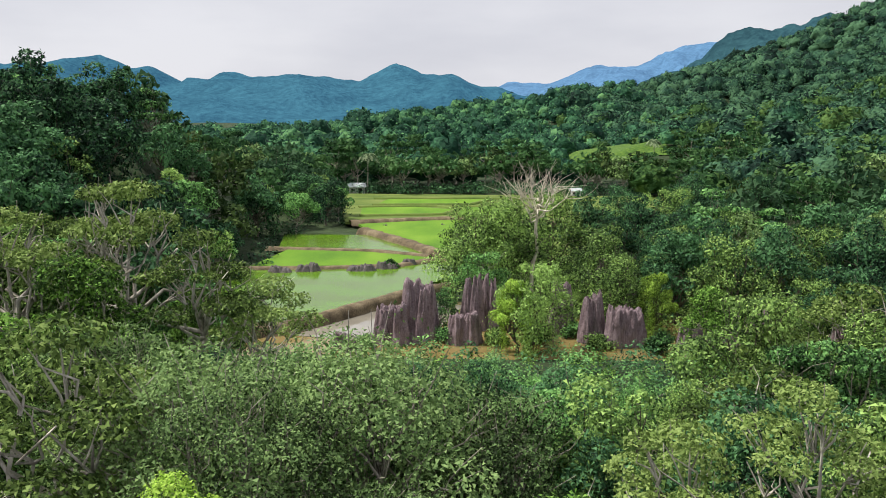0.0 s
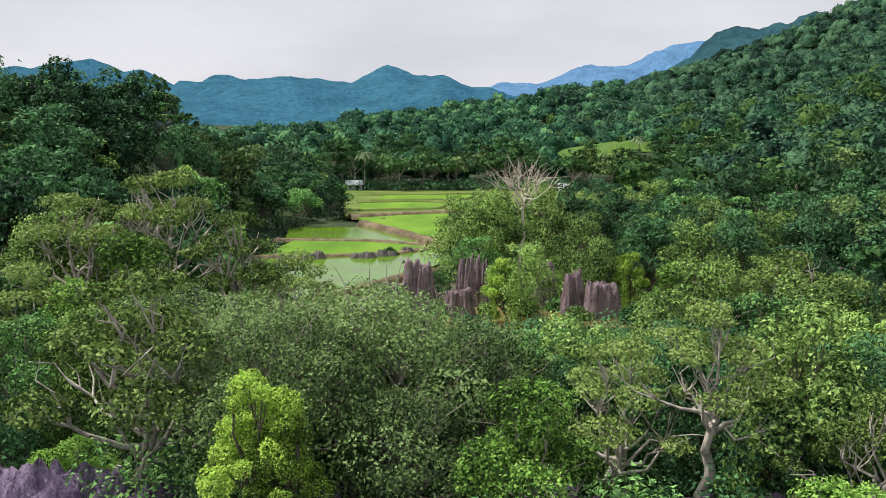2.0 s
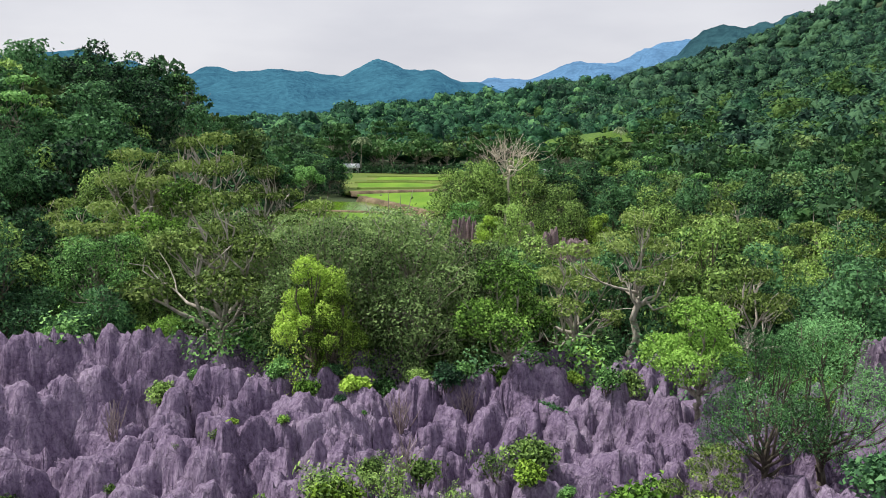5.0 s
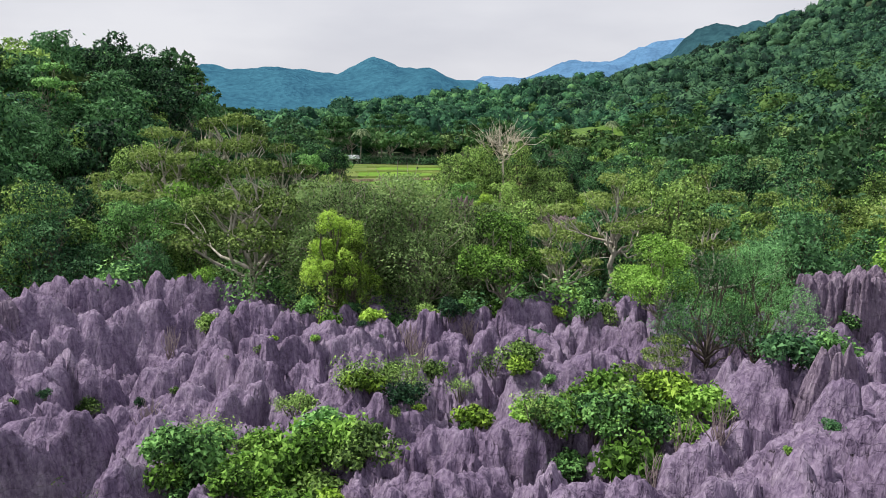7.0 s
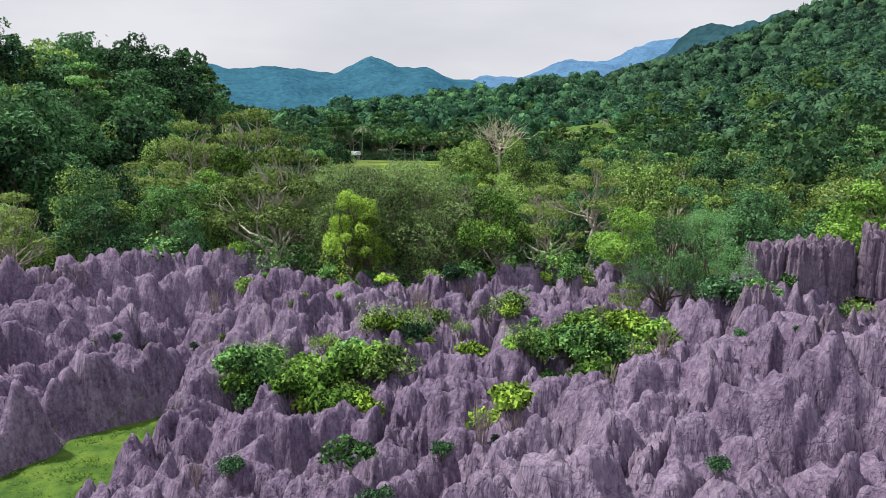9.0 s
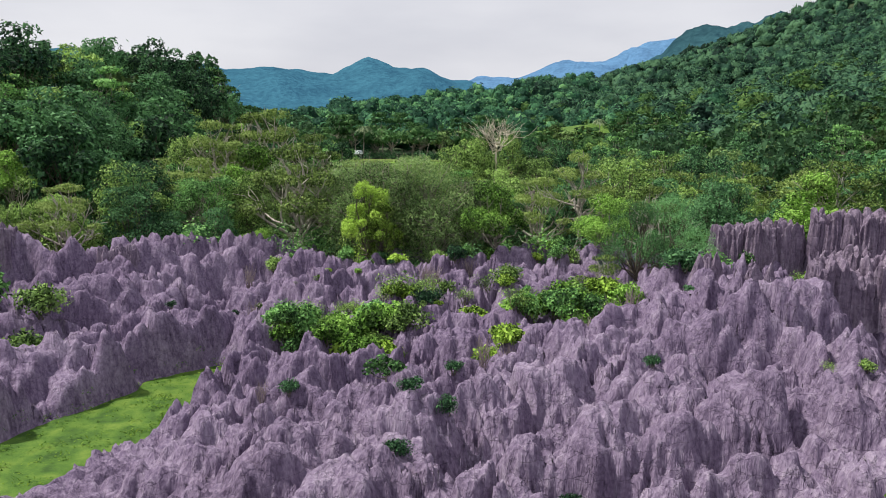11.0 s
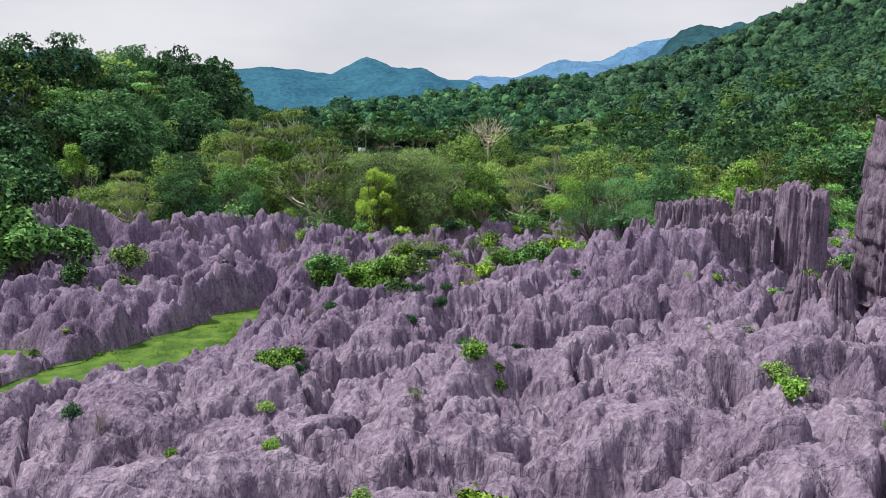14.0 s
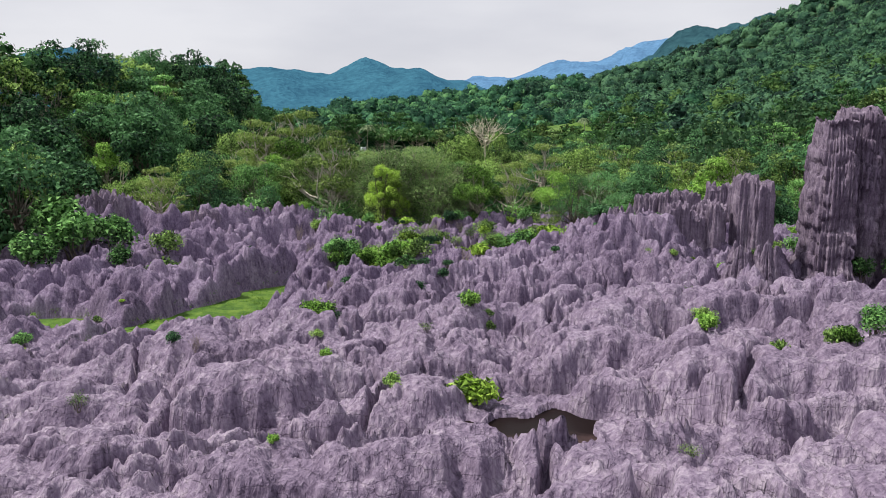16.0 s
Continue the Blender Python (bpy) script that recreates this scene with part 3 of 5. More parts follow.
def bank(name, pts, width, h, z, mat, label, seed=0):
    """A raised bank with an uneven top that follows a bent line."""
    P = []
    for (ax, ay), (bx, by) in zip(pts, pts[1:]):
        n = max(2, int(math.hypot(bx - ax, by - ay) / 0.6))
        P += [(ax + (bx - ax) * k / n, ay + (by - ay) * k / n) for k in range(n)]
    P = np.array(P + [pts[-1]])
    T = np.gradient(P, axis=0)
    T /= np.linalg.norm(T, axis=1)[:, None]
    N = np.stack([-T[:, 1], T[:, 0]], -1)
    rows = []
    for o, k in ((-0.75, -0.6), (-0.52, 0.5), (-0.38, 0.96), (0.0, 1.05), (0.4, 0.92), (0.55, 0.4), (0.75, -0.6)):
        w = width * o * (1 + 0.18 * vnoise(P[:, 0], P[:, 1], 1.3, seed + 3))
        q = P + N * w[:, None]
        rows.append(np.column_stack([q, z + h * k + 0.13 * h * vnoise(q[:, 0] * 1.3, q[:, 1] * 1.3, 0.9, seed)]))
    v = np.array(rows)
    return tagged(part(name, link_mesh(name, v.reshape(-1, 3), grid_faces(*v.shape[:2]), mat, True)), label, "bank", group="paddy banks")


bank("paddy_bank", [(-24, 88), (-18.5, 90.3), (-11, 100), (-4.8, 109), (0, 113)], 1.9, 1.25, -0.75, MUD, "brown stone-faced mud bank between pond and paddy", 1)
bank("paddy_bank", [(-17, 164), (-12, 156), (-6.8, 147.5), (-2, 138), (4, 134)], 2.2, 1.0, -0.1, MUD, "broad brown mud bank curving below bright rice", 2)
bank("paddy_bank", [(-32, 143.5), (-13, 141.5), (-3, 136.8)], 1.5, 0.35, -0.1, MUD, "low wet brown bank between paddies", 3)
bank("paddy_bank", [(-32, 125), (-19, 126), (-8, 128.5), (-2, 135)], 1.2, 0.3, -0.15, MUD, "low wet brown bank between paddies", 4)
bank("paddy_bank", [(-21, 175.5), (-10, 180), (0, 183), (14, 181), (24, 179)], 2.2, 0.7, 0.1, MUD, "low bare earth bank between far paddies", 5)
for k, line in enumerate([[(-20, 186), (-6, 188.5), (-1, 190), (3, 200), (-2, 206)], [(-22, 203), (-8, 206), (4, 207), (18, 204)],
                          [(-19, 208), (6, 211), (12, 224)], [(-20, 223), (8, 226), (40, 222)], [(1, 187), (16, 185), (30, 192), (60, 190)], [(20, 204), (60, 206)]]):
    bank("paddy_bank", line, 1.3, 0.45, 0.35, WILD, "thin grassy bund between far rice plots", 10 + k)


# ---------- rocks that stand alone ----------
def crag(rx, ry, h, seed, lobes=5, taper=0.2, lean=(0, 0), joints=1.0, tips=0.25, spacing=0.42, nseg=120, nside=34, ntop=12):
    """A steep fluted limestone block: lobed walls cut by rills and level joints, and a crest of tips."""
    a = np.linspace(0, 2 * np.pi, nseg, endpoint=False)
    ca, sa = np.cos(a), np.sin(a)
    outline = 0.8 + 0.2 * np.abs(np.sin(0.5 * lobes * a + seed)) ** 0.6 + 0.1 * vnoise(ca * 2 + seed, sa * 2, 0.9, seed)
    flutes = max(9, int(2 * math.pi * math.sqrt(rx * ry) / spacing))

    def crest(x, y):
        c = cones(x + seed, y, max(0.55, 0.42 * min(rx, ry)), seed + 3, 1.4, 7, 0.3, 1.5)
        return h * (1 - tips) + h * tips * np.clip(c, -0.6, 1) + 0.10 * h * vnoise(x + seed, y, 1.2 * rx, seed + 4) * (rx > 2.5)

    rows = []
    rim = crest(rx * outline * ca * (1 - taper), ry * outline * sa * (1 - taper))
    for t in np.linspace(0, 1, nside):
        phase = 0.5 * flutes * a + 1.6 * vnoise(ca * 3 + seed, sa * 3 + 0.35 * t, 0.5, seed + 1)
        rill = np.abs(np.sin(phase))
        z = t * rim
        level = z / 1.15 + 0.3 * vnoise(ca * 2, sa * 2, 0.7, seed + 6)
        step = np.abs(level - np.floor(level) - 0.5) * 2
        shrink = (1 - taper * t ** 1.3) * (1 - 0.11 * rill) * (1 - 0.05 * joints * sstep(0.86, 1.0, step)) * (1 + 0.07 * joints * (hash2(np.floor(level), np.floor(a * lobes / 6.28), seed + 8) - 0.5))
        shrink = shrink * (1 + 0.09 * vnoise(ca * 2.5 + seed, sa * 2.5 + t * h * 0.4, 0.8, seed + 5))
        rows.append(np.stack([rx * outline * shrink * ca + lean[0] * z, ry * outline * shrink * sa + lean[1] * z, z], -1))
    last = rows[-1]
    for k in np.linspace(0.93, 0.0, ntop):
        x, y = (last[:, 0] - lean[0] * last[:, 2]) * k, (last[:, 1] - lean[1] * last[:, 2]) * k
        z = crest(x, y) * (1 - sstep(0.8, 1, k)) + rim * sstep(0.8, 1, k)
        rows.append(np.stack([x + lean[0] * z, y + lean[1] * z, z], -1))
    v = np.array(rows)
    i = np.arange(v.shape[0] * nseg).reshape(v.shape[0], nseg)
    j = np.roll(i, -1, 1)
    return v.reshape(-1, 3), np.stack([i[:-1], j[:-1], j[1:], i[1:]], -1).reshape(-1, 4)


def rock(name, x, y, rx, ry, h, seed, label, z=None, turn=0, category="rock", group="limestone rocks", n=1, stone=SPIRE, **kw):
    """A standing rock of one block, or of n blocks that have grown together along its length."""
    r = np.random.default_rng(seed)
    if n == 1:
        ob = part(name, link_mesh(name, *crag(rx, ry, h, seed, **kw), stone, True))
    else:
        ob = new(name)
        for k in range(n):
            u = (k + 0.5) / n * 2 - 1
            px, py = rx * (1 - 0.8 / n) * u, ry * r.uniform(-0.25, 0.25)
            v, f = crag(rx * r.uniform(1.25, 1.5) / n, ry * r.uniform(0.7, 0.95), h * r.uniform(0.8, 1.03), seed + 37 * k + 1, **kw)
            part("block", link_mesh("block", v + np.array([px, py, 0]), f, stone, True), ob)
    ob.matrix_world = pose(x, y, (height(x, y) if z is None else z) - 0.8, 0, 0, turn)
    return tagged(ob, label, category, group)


# the towers and walls that close the rock field on the east
rock("rock_tower", 25.0, -13.5, 1.9, 1.8, 9.6, 101, "tall grey-purple fluted limestone tower with a flat top", 5.9, taper=0.12, tips=0.1, n=2)
rock("rock_tower", 33.8, -14.0, 5.0, 4.2, 16.6, 102, "massive layered limestone tower draped with shrubs", 5.6, taper=0.28, joints=3.2, n=3, tips=0.06, nseg=150, nside=60)
rock("rock_wall", 26.5, 16.0, 4.6, 2.2, 5.6, 104, "broad fluted limestone wall with a scalloped crest", 5.4, turn=-6, taper=0.15, n=3)
rock("rock_wall", 35.0, 14.5, 4.6, 2.4, 6.4, 105, "broad fluted limestone wall with a scalloped crest", 5.8, turn=-8, taper=0.15, n=3)
rock("rock_wall", 19.8, -12.6, 3.4, 2.0, 6.4, 113, "fluted limestone wall with level cracks and ferns", 6.4, turn=6, taper=0.14, tips=0.2, n=3)
rock("rock_spire", 14.0, -14.2, 1.9, 1.6, 5.4, 114, "pointed fluted limestone cone at the end of a wall", 7.2, taper=0.62, tips=0.3)
rock("rock_spire", 15.2, -2.8, 1.7, 1.4, 4.0, 106, "pointed grey limestone spire at the forest edge", 6.8, taper=0.62, tips=0.3)
rock("rock_spire", 22.6, -5.5, 2.4, 2.0, 5.4, 107, "steep fluted limestone cone leaning against the wall", 6.2, taper=0.4, lean=(0.12, 0), n=2)
rock("rock_spire", 18.6, -29.6, 2.6, 2.2, 5.6, 108, "crumbling pale limestone spire with ferns", 6.4, taper=0.6, joints=2.0, tips=0.35, n=2)
rock("rock_spire", 14.6, -40.0, 2.2, 2.0, 4.2, 109, "fluted pale limestone spire", 6.8, taper=0.55, tips=0.35, n=2)
rock("rock_tower", 41.0, -20.0, 4.0, 4.0, 10.0, 110, "dark fluted limestone tower behind shrubs", 8.0, taper=0.15, n=2)
rock("rock_spire", -44.0, 16.5, 4.4, 2.0, 7.2, 111, "dark fluted limestone block near the forest", 2.6, taper=0.15, n=3)
rock("rock_spire", -31.5, 17.6, 2.4, 1.6, 5.0, 112, "dark fluted limestone block near the forest", 3.4, taper=0.3, n=2)
# rocks at the pond
POND_ROCKS = [(-6.2, 86.5, 2.0, 1.7, 5.2, .35), (-3.4, 88.5, 2.4, 1.9, 7.4, .5), (1.6, 87.0, 2.0, 1.6, 3.6, .4), (2.6, 92.5, 1.5, 1.3, 7.6, .75), (4.6, 93.5, 1.4, 1.2, 7.9, .75),
              (12.6, 90.5, 1.7, 1.4, 7.8, .7), (15.6, 87.5, 1.6, 1.4, 6.0, .6), (19.0, 86.5, 2.4, 1.6, 5.0, .4), (28.5, 82.0, 1.6, 1.3, 5.2, .6), (31.5, 82.5, 1.5, 1.3, 5.8, .6),
              (43.0, 86.0, 1.8, 1.5, 6.4, .5), (46.5, 87.0, 2.0, 1.5, 6.8, .5), (21.0, 108, 2.0, 1.5, 6.2, .5), (24.0, 107, 1.8, 1.5, 5.6, .6), (-11.0, 84.2, 1.3, 1.0, 1.9, .4), (25.0, 83.0, 1.6, 1.2, 3.8, .5)]
for k, (x, y, rx, ry, h, p) in enumerate(POND_ROCKS):
    rock("rock_spire", x, y, rx * 1.08, ry * 1.1, h + 0.3, 200 + k, "purple-brown fluted limestone spire beside the muddy pond", -0.2, taper=0.85 * p, group="pond rocks", stone=PONDROCK, spacing=0.7, tips=0.22, nseg=54, nside=20, ntop=7, n=2)
for k, (x, y, rx, ry, h) in enumerate([(-13.5, 124.5, 2.6, 1.3, 1.6), (-9.6, 126.5, 2.2, 1.1, 1.7), (-6.3, 130.5, 1.6, 0.8, 1.3), (-21.5, 124.0, 2.4, 1.2, 2.0), (-25.5, 123.0, 2.2, 1.2, 1.6),
                                       (-13.2, 172.0, 0.7, 0.6, 1.2), (-1.0, 174.0, 0.7, 0.6, 1.1)]):
    rock("boulder", x, y, rx, ry, h * 0.62 + 0.8, 300 + k, "low jagged grey boulder standing in the paddies", 0.0, taper=0.5, tips=0.28, group="paddy boulders", stone=GREYROCK, lobes=3, nseg=32, nside=8, ntop=6, n=2)


# ---------- trees ----------
def tube(points, radii, sides=6):
    P = np.asarray(points, float)
    T = np.gradient(P, axis=0)
    T /= np.linalg.norm(T, axis=1)[:, None] + 1e-9
    ref = np.where(np.abs(T[:, 2:3]) > 0.9, [[1.0, 0, 0]], [[0, 0, 1.0]])
    U = np.cross(T, ref)
    U /= np.linalg.norm(U, axis=1)[:, None] + 1e-9
    V = np.cross(T, U)
    a = np.linspace(0, 2 * np.pi, sides, endpoint=False)
    R = np.asarray(radii)[:, None, None]
    v = P[:, None] + R * (U[:, None] * np.cos(a)[None, :, None] + V[:, None] * np.sin(a)[None, :, None])
    i = np.arange(len(P) * sides).reshape(len(P), sides)
    j = np.roll(i, -1, 1)
    return v.reshape(-1, 3), np.stack([i[:-1], j[:-1], j[1:], i[1:]], -1).reshape(-1, 4)


def limb(r, a, b, sag, wig, n=7):
    t = np.linspace(0, 1, n)[:, None]
    p = a + (b - a) * t + np.array([0, 0, sag]) * (4 * t * (1 - t))
    p[1:-1] += r.normal(0, wig, (n - 2, 3))
    return p


def leaves(r, centres, normals, size, narrow=0.75):
    """Pointed leaf blades, one triangle each."""
    n = len(centres)
    d = np.cross(normals, r.normal(size=(n, 3)))
    d /= np.linalg.norm(d, axis=1)[:, None] + 1e-9
    s = np.cross(normals, d)
    L = size * r.uniform(0.6, 1.3, (n, 1))
    droop = np.array([0, 0, -0.18])
    base = centres - d * L * 0.45
    v = np.stack([base + s * L * narrow * 0.5, centres + d * L * 0.62 + droop * L, base - s * L * narrow * 0.5], 1)
    return v.reshape(-1, 3), np.arange(3 * n).reshape(-1, 3)


def clump_leaves(r, c, rad, n, size, flat=0.7, shell=0.72):
    d = r.normal(size=(n, 3))
    d[:, 2] = d[:, 2] + 0.35
    d /= np.linalg.norm(d, axis=1)[:, None]
    k = r.uniform(shell, 1.06, (n, 1)) * (1 + 0.22 * np.sin(d[:, :1] * 5 + c[0]) * np.sin(d[:, 1:2] * 5 + c[1]))
    p = c + d * k * rad * np.array([1, 1, flat])
    nn = d * 0.7 + np.array([0, 0, 0.55]) + r.normal(0, 0.6, (n, 3))
    nn /= np.linalg.norm(nn, axis=1)[:, None]
    return p, nn


def build_tree(seed, H, R, n_leaf, size, leaf, bark, label, stem=0.4, clumps=16, cr=0.34, flat=0.7, open_=0.0, trunk_r=0.22, vines=0, layered=False, twigs=0, narrow=0.75, ragged=1.0):
    """A tree: tapered trunk and limbs, and a crown of leaf clumps at the limbs' ends."""
    r = np.random.default_rng(seed)
    tree = new("tree")
    pieces = []
    fork = np.array([r.normal(0, 0.04 * H), r.normal(0, 0.04 * H), H * stem])
    pieces.append(tube(limb(r, np.array([0, 0, -0.6]), fork, 0, 0.02 * H), np.linspace(trunk_r * 1.25, trunk_r * 0.75, 7), 7))
    centres = []
    for k in range(clumps):
        a = k * 2.4 + r.uniform(-0.4, 0.4)
        u = math.sqrt((k + 0.5) / clumps)
        rr = R * u * r.uniform(0.85 - 0.23 * ragged, 0.93 + 0.15 * ragged)
        zz = H * (stem + 0.12 + (0.84 - stem) * (1 - 0.75 * u * u) * r.uniform(0.9 - 0.35 * ragged, 1.0 + 0.12 * ragged))
        if layered:
            zz = H * (stem + (0.97 - stem) * (0.15 + 0.85 * round((1 - u * u) * 3) / 3) * r.uniform(0.93, 1.03))
        centres.append(np.array([fork[0] + rr * math.cos(a), fork[1] + rr * math.sin(a), zz]))
    lp, ln = [], []
    for k, c in enumerate(centres):
        rad = R * cr * r.uniform(0.8 - 0.3 * ragged, 1.2)
        base = fork + (c - fork) * 0.0 + np.array([0, 0, r.uniform(-0.06, 0.1) * H])
        pts = limb(r, base, c - np.array([0, 0, rad * 0.2]), -0.03 * H, 0.025 * H, 5)
        pieces.append(tube(pts, np.linspace(trunk_r * 0.5, trunk_r * 0.10, len(pts)), 4))
        for q in range(2 + twigs):
            e = c + r.normal(0, 0.75, 3) * rad * np.array([1, 1, flat]) + np.array([0, 0, 0.4 * rad])
            pieces.append(tube(limb(r, pts[3], e, 0, 0.02 * H, 4), np.linspace(trunk_r * 0.22, trunk_r * 0.05, 4), 3))
        if r.uniform() < open_:
            continue
        m = max(6, int(n_leaf / clumps * (rad / (R * cr)) ** 2))
        p, n = clump_leaves(r, c, rad, m, size, flat)
        lp.append(p)
        ln.append(n)
    for k in range(vines):
        c = centres[r.integers(len(centres))]
        m = n_leaf // 40
        t = r.uniform(0, 1, (m, 1)) ** 0.8
        a = math.atan2(c[1], c[0])
        edge = np.array([math.cos(a), math.sin(a), 0]) * R * r.uniform(0.75, 1.0)
        p = edge * (1 + 0.08 * t) + np.array([0, 0, c[2] - 0.05 * H]) - t * np.array([0, 0, H * 0.6]) + r.normal(0, R * 0.12, (m, 3))
        n = np.array([math.cos(a), math.sin(a), 0.35]) + r.normal(0, 0.4, (m, 3))
        lp.append(p)
        ln.append(n / np.linalg.norm(n, axis=1)[:, None])
    v, f = merge(pieces)
    part("trunk", link_mesh("trunk", v, f, bark, True), tree)
    if lp:
        v, f = leaves(r, np.concatenate(lp), np.concatenate(ln), size, narrow)
        part("crown", link_mesh("crown", v, f, leaf), tree)
    return tagged(tree, label, "tree", "forest trees")


def build_bush(seed, R, H, n, size, leaf, label, narrow=0.8, clumps=7):
    r = np.random.default_rng(seed)
    bush = new("bush")
    pieces, lp, ln = [], [], []
    for k in range(clumps):
        a = k * 2.4
        rr = R * 0.62 * math.sqrt(k / clumps)
        c = np.array([rr * math.cos(a), rr * math.sin(a), H * r.uniform(0.4, 0.72) * (1 - 0.3 * rr / R)])
        pts = limb(r, np.array([0.1 * math.cos(a), 0.1 * math.sin(a), -0.25]), c, 0.05 * H, 0.03 * H, 5)
        pieces.append(tube(pts, np.linspace(0.03 * R + 0.015, 0.008 * R + 0.004, 5), 4))
        rad = R * r.uniform(0.34, 0.52)
        p, nn = clump_leaves(r, c, rad, n // clumps, size, 0.5 * H / R + 0.3, 0.45)
        p[:, 2] = np.maximum(p[:, 2], 0.0)
        lp.append(p)
        ln.append(nn)
    v, f = merge(pieces)
    part("stem", link_mesh("stem", v, f, DARKBARK, True), bush)
    v, f = leaves(r, np.concatenate(lp), np.concatenate(ln), size, narrow)
    part("foliage", link_mesh("foliage", v, f, leaf), bush)
    return tagged(bush, label, "bush", "bushes")


class Kind:
    """A built plant, used once where it is first asked for and copied after that."""

    def __init__(self, ob):
        self.ob, self.used = ob, False

    def put(self, x, y, z, turn, s, label=""):
        m = pose(x, y, z, 0, 0, turn)
        if self.used:
            ob = copy_thing(self.ob, m)
        else:
            ob, self.used = self.ob, True
            ob.matrix_world = m
        ob.scale = (s, s, s)
        return tagged(ob, label)


# detailed kinds for the belt nearest the rocks (height about 10 m, crown about 4 m in radius)
K = {
    "dull": Kind(build_tree(1, 10.5, 6.2, 26460, 0.161, DULL, BARK, "broad dull olive small-leaved tree with grey twigs", 0.2, 34, 0.29, 0.6, 0.04, 0.26, twigs=4, vines=20, ragged=0.6)),
    "dull2": Kind(build_tree(2, 9.5, 5.0, 22226, 0.156, DULL, BARK, "rounded grey-green tree with bare twigs showing", 0.2, 26, 0.32, 0.65, 0.05, 0.22, twigs=4, vines=16, ragged=0.6)),
    "mid": Kind(build_tree(3, 10, 4.2, 18221, 0.168, MID, BARK, "mid-green broadleaf tree with a clumpy crown", 0.22, 20, 0.33, 0.62, vines=5)),
    "pale": Kind(build_tree(4, 11, 4.6, 11025, 0.184, PALE, WHITEBARK, "open yellowish-green tree with pale crooked limbs", 0.38, 14, 0.31, 0.38, 0.3, 0.30, layered=True, twigs=1)),
    "stems": Kind(build_tree(10, 9, 3.2, 9800, 0.153, OLIVE, WHITEBARK, "many-stemmed tree with upright pale branches", 0.06, 16, 0.30, 0.9, 0.1, 0.2, twigs=2)),
    "bright": Kind(build_tree(5, 8, 3.5, 16077, 0.173, BRIGHT, BARK, "bright green large-leaved tree with a dense crown", 0.25, 14, 0.38, 0.75)),
    "lime": Kind(build_tree(6, 10.0, 2.5, 16625, 0.129, LIME, DARKBARK, "lime green tree draped in leafy creepers", 0.25, 15, 0.32, 0.9, vines=12)),
    "dark": Kind(build_tree(7, 11, 4.4, 17150, 0.178, DARK, DARKBARK, "deep green dense broadleaf tree", 0.22, 20, 0.34, 0.7, vines=12)),
    "vine": Kind(build_tree(8, 10, 4.0, 17150, 0.178, OLIVE, DARKBARK, "tree smothered in hanging yellowish-green vines", 0.25, 14, 0.40, 0.85, vines=16)),
    "bamboo": Kind(build_tree(9, 8, 3.6, 22508, 0.128, BAMBOO, DARKBARK, "feathery rounded green tree", 0.15, 18, 0.38, 0.8, narrow=0.4)),
}
# lighter kinds for the trees that stay farther off
M = {
    "mid": Kind(build_tree(11, 10, 4.2, 7415, 0.264, MID, BARK, "mid-green broadleaf tree in the forest belt", 0.22, 18, 0.33, 0.62, vines=5)),
    "dark": Kind(build_tree(12, 11, 4.4, 7415, 0.276, DARK, DARKBARK, "deep green dense tree in the forest belt", 0.22, 18, 0.34, 0.7, vines=8)),
    "vine": Kind(build_tree(13, 10, 4.0, 7415, 0.264, OLIVE, DARKBARK, "forest tree hung with yellowish green vines", 0.2, 14, 0.40, 0.85, vines=14)),
    "pale": Kind(build_tree(14, 11, 4.8, 5073, 0.276, PALE, WHITEBARK, "open-crowned tree with pale crooked limbs", 0.4, 12, 0.33, 0.42, 0.2, 0.24, layered=True)),
    "bright": Kind(build_tree(15, 9, 3.6, 6634, 0.264, BRIGHT, BARK, "bright green dense tree in the forest belt", 0.22, 14, 0.38, 0.75)),
}
F = {
    "mid": Kind(build_tree(21, 11, 4.6, 2551, 0.480, MID, BARK, "mid-green broadleaf forest tree", 0.28, 15, 0.37, 0.6, twigs=-2)),
    "dark": Kind(build_tree(22, 13, 5.2, 2691, 0.519, DARK, DARKBARK, "deep green tall forest tree", 0.3, 16, 0.36, 0.62, vines=6, twigs=-2)),
    "olive": Kind(build_tree(23, 11, 4.4, 2408, 0.464, OLIVE, BARK, "yellowish green broadleaf forest tree", 0.28, 14, 0.36, 0.6, twigs=-2)),
    "layer": Kind(build_tree(24, 13, 5.4, 2408, 0.487, MID, BARK, "tall forest tree with flat layered crown", 0.42, 14, 0.32, 0.35, 0.1, layered=True, twigs=-1)),
    "dull": Kind(build_tree(26, 11, 5.0, 2551, 0.441, DULL, BARK, "grey green broad-crowned forest tree", 0.3, 16, 0.34, 0.6, 0.1, twigs=-1)),
    "vine": Kind(build_tree(27, 12, 4.6, 2691, 0.480, DARK, DARKBARK, "tall tree curtained with hanging vines", 0.25, 14, 0.38, 0.8, vines=12, twigs=-2)),
}
taken = []


def plant(kinds, name, x, y, s, turn, top=None, sink=0.2):
    """Stand a tree on the ground; top: the height above sea of its tip."""
    z = height(x, y) - sink
    taken.append((x, y, 3.0 * s))
    return kinds[name].put(x, y, z, turn, s)


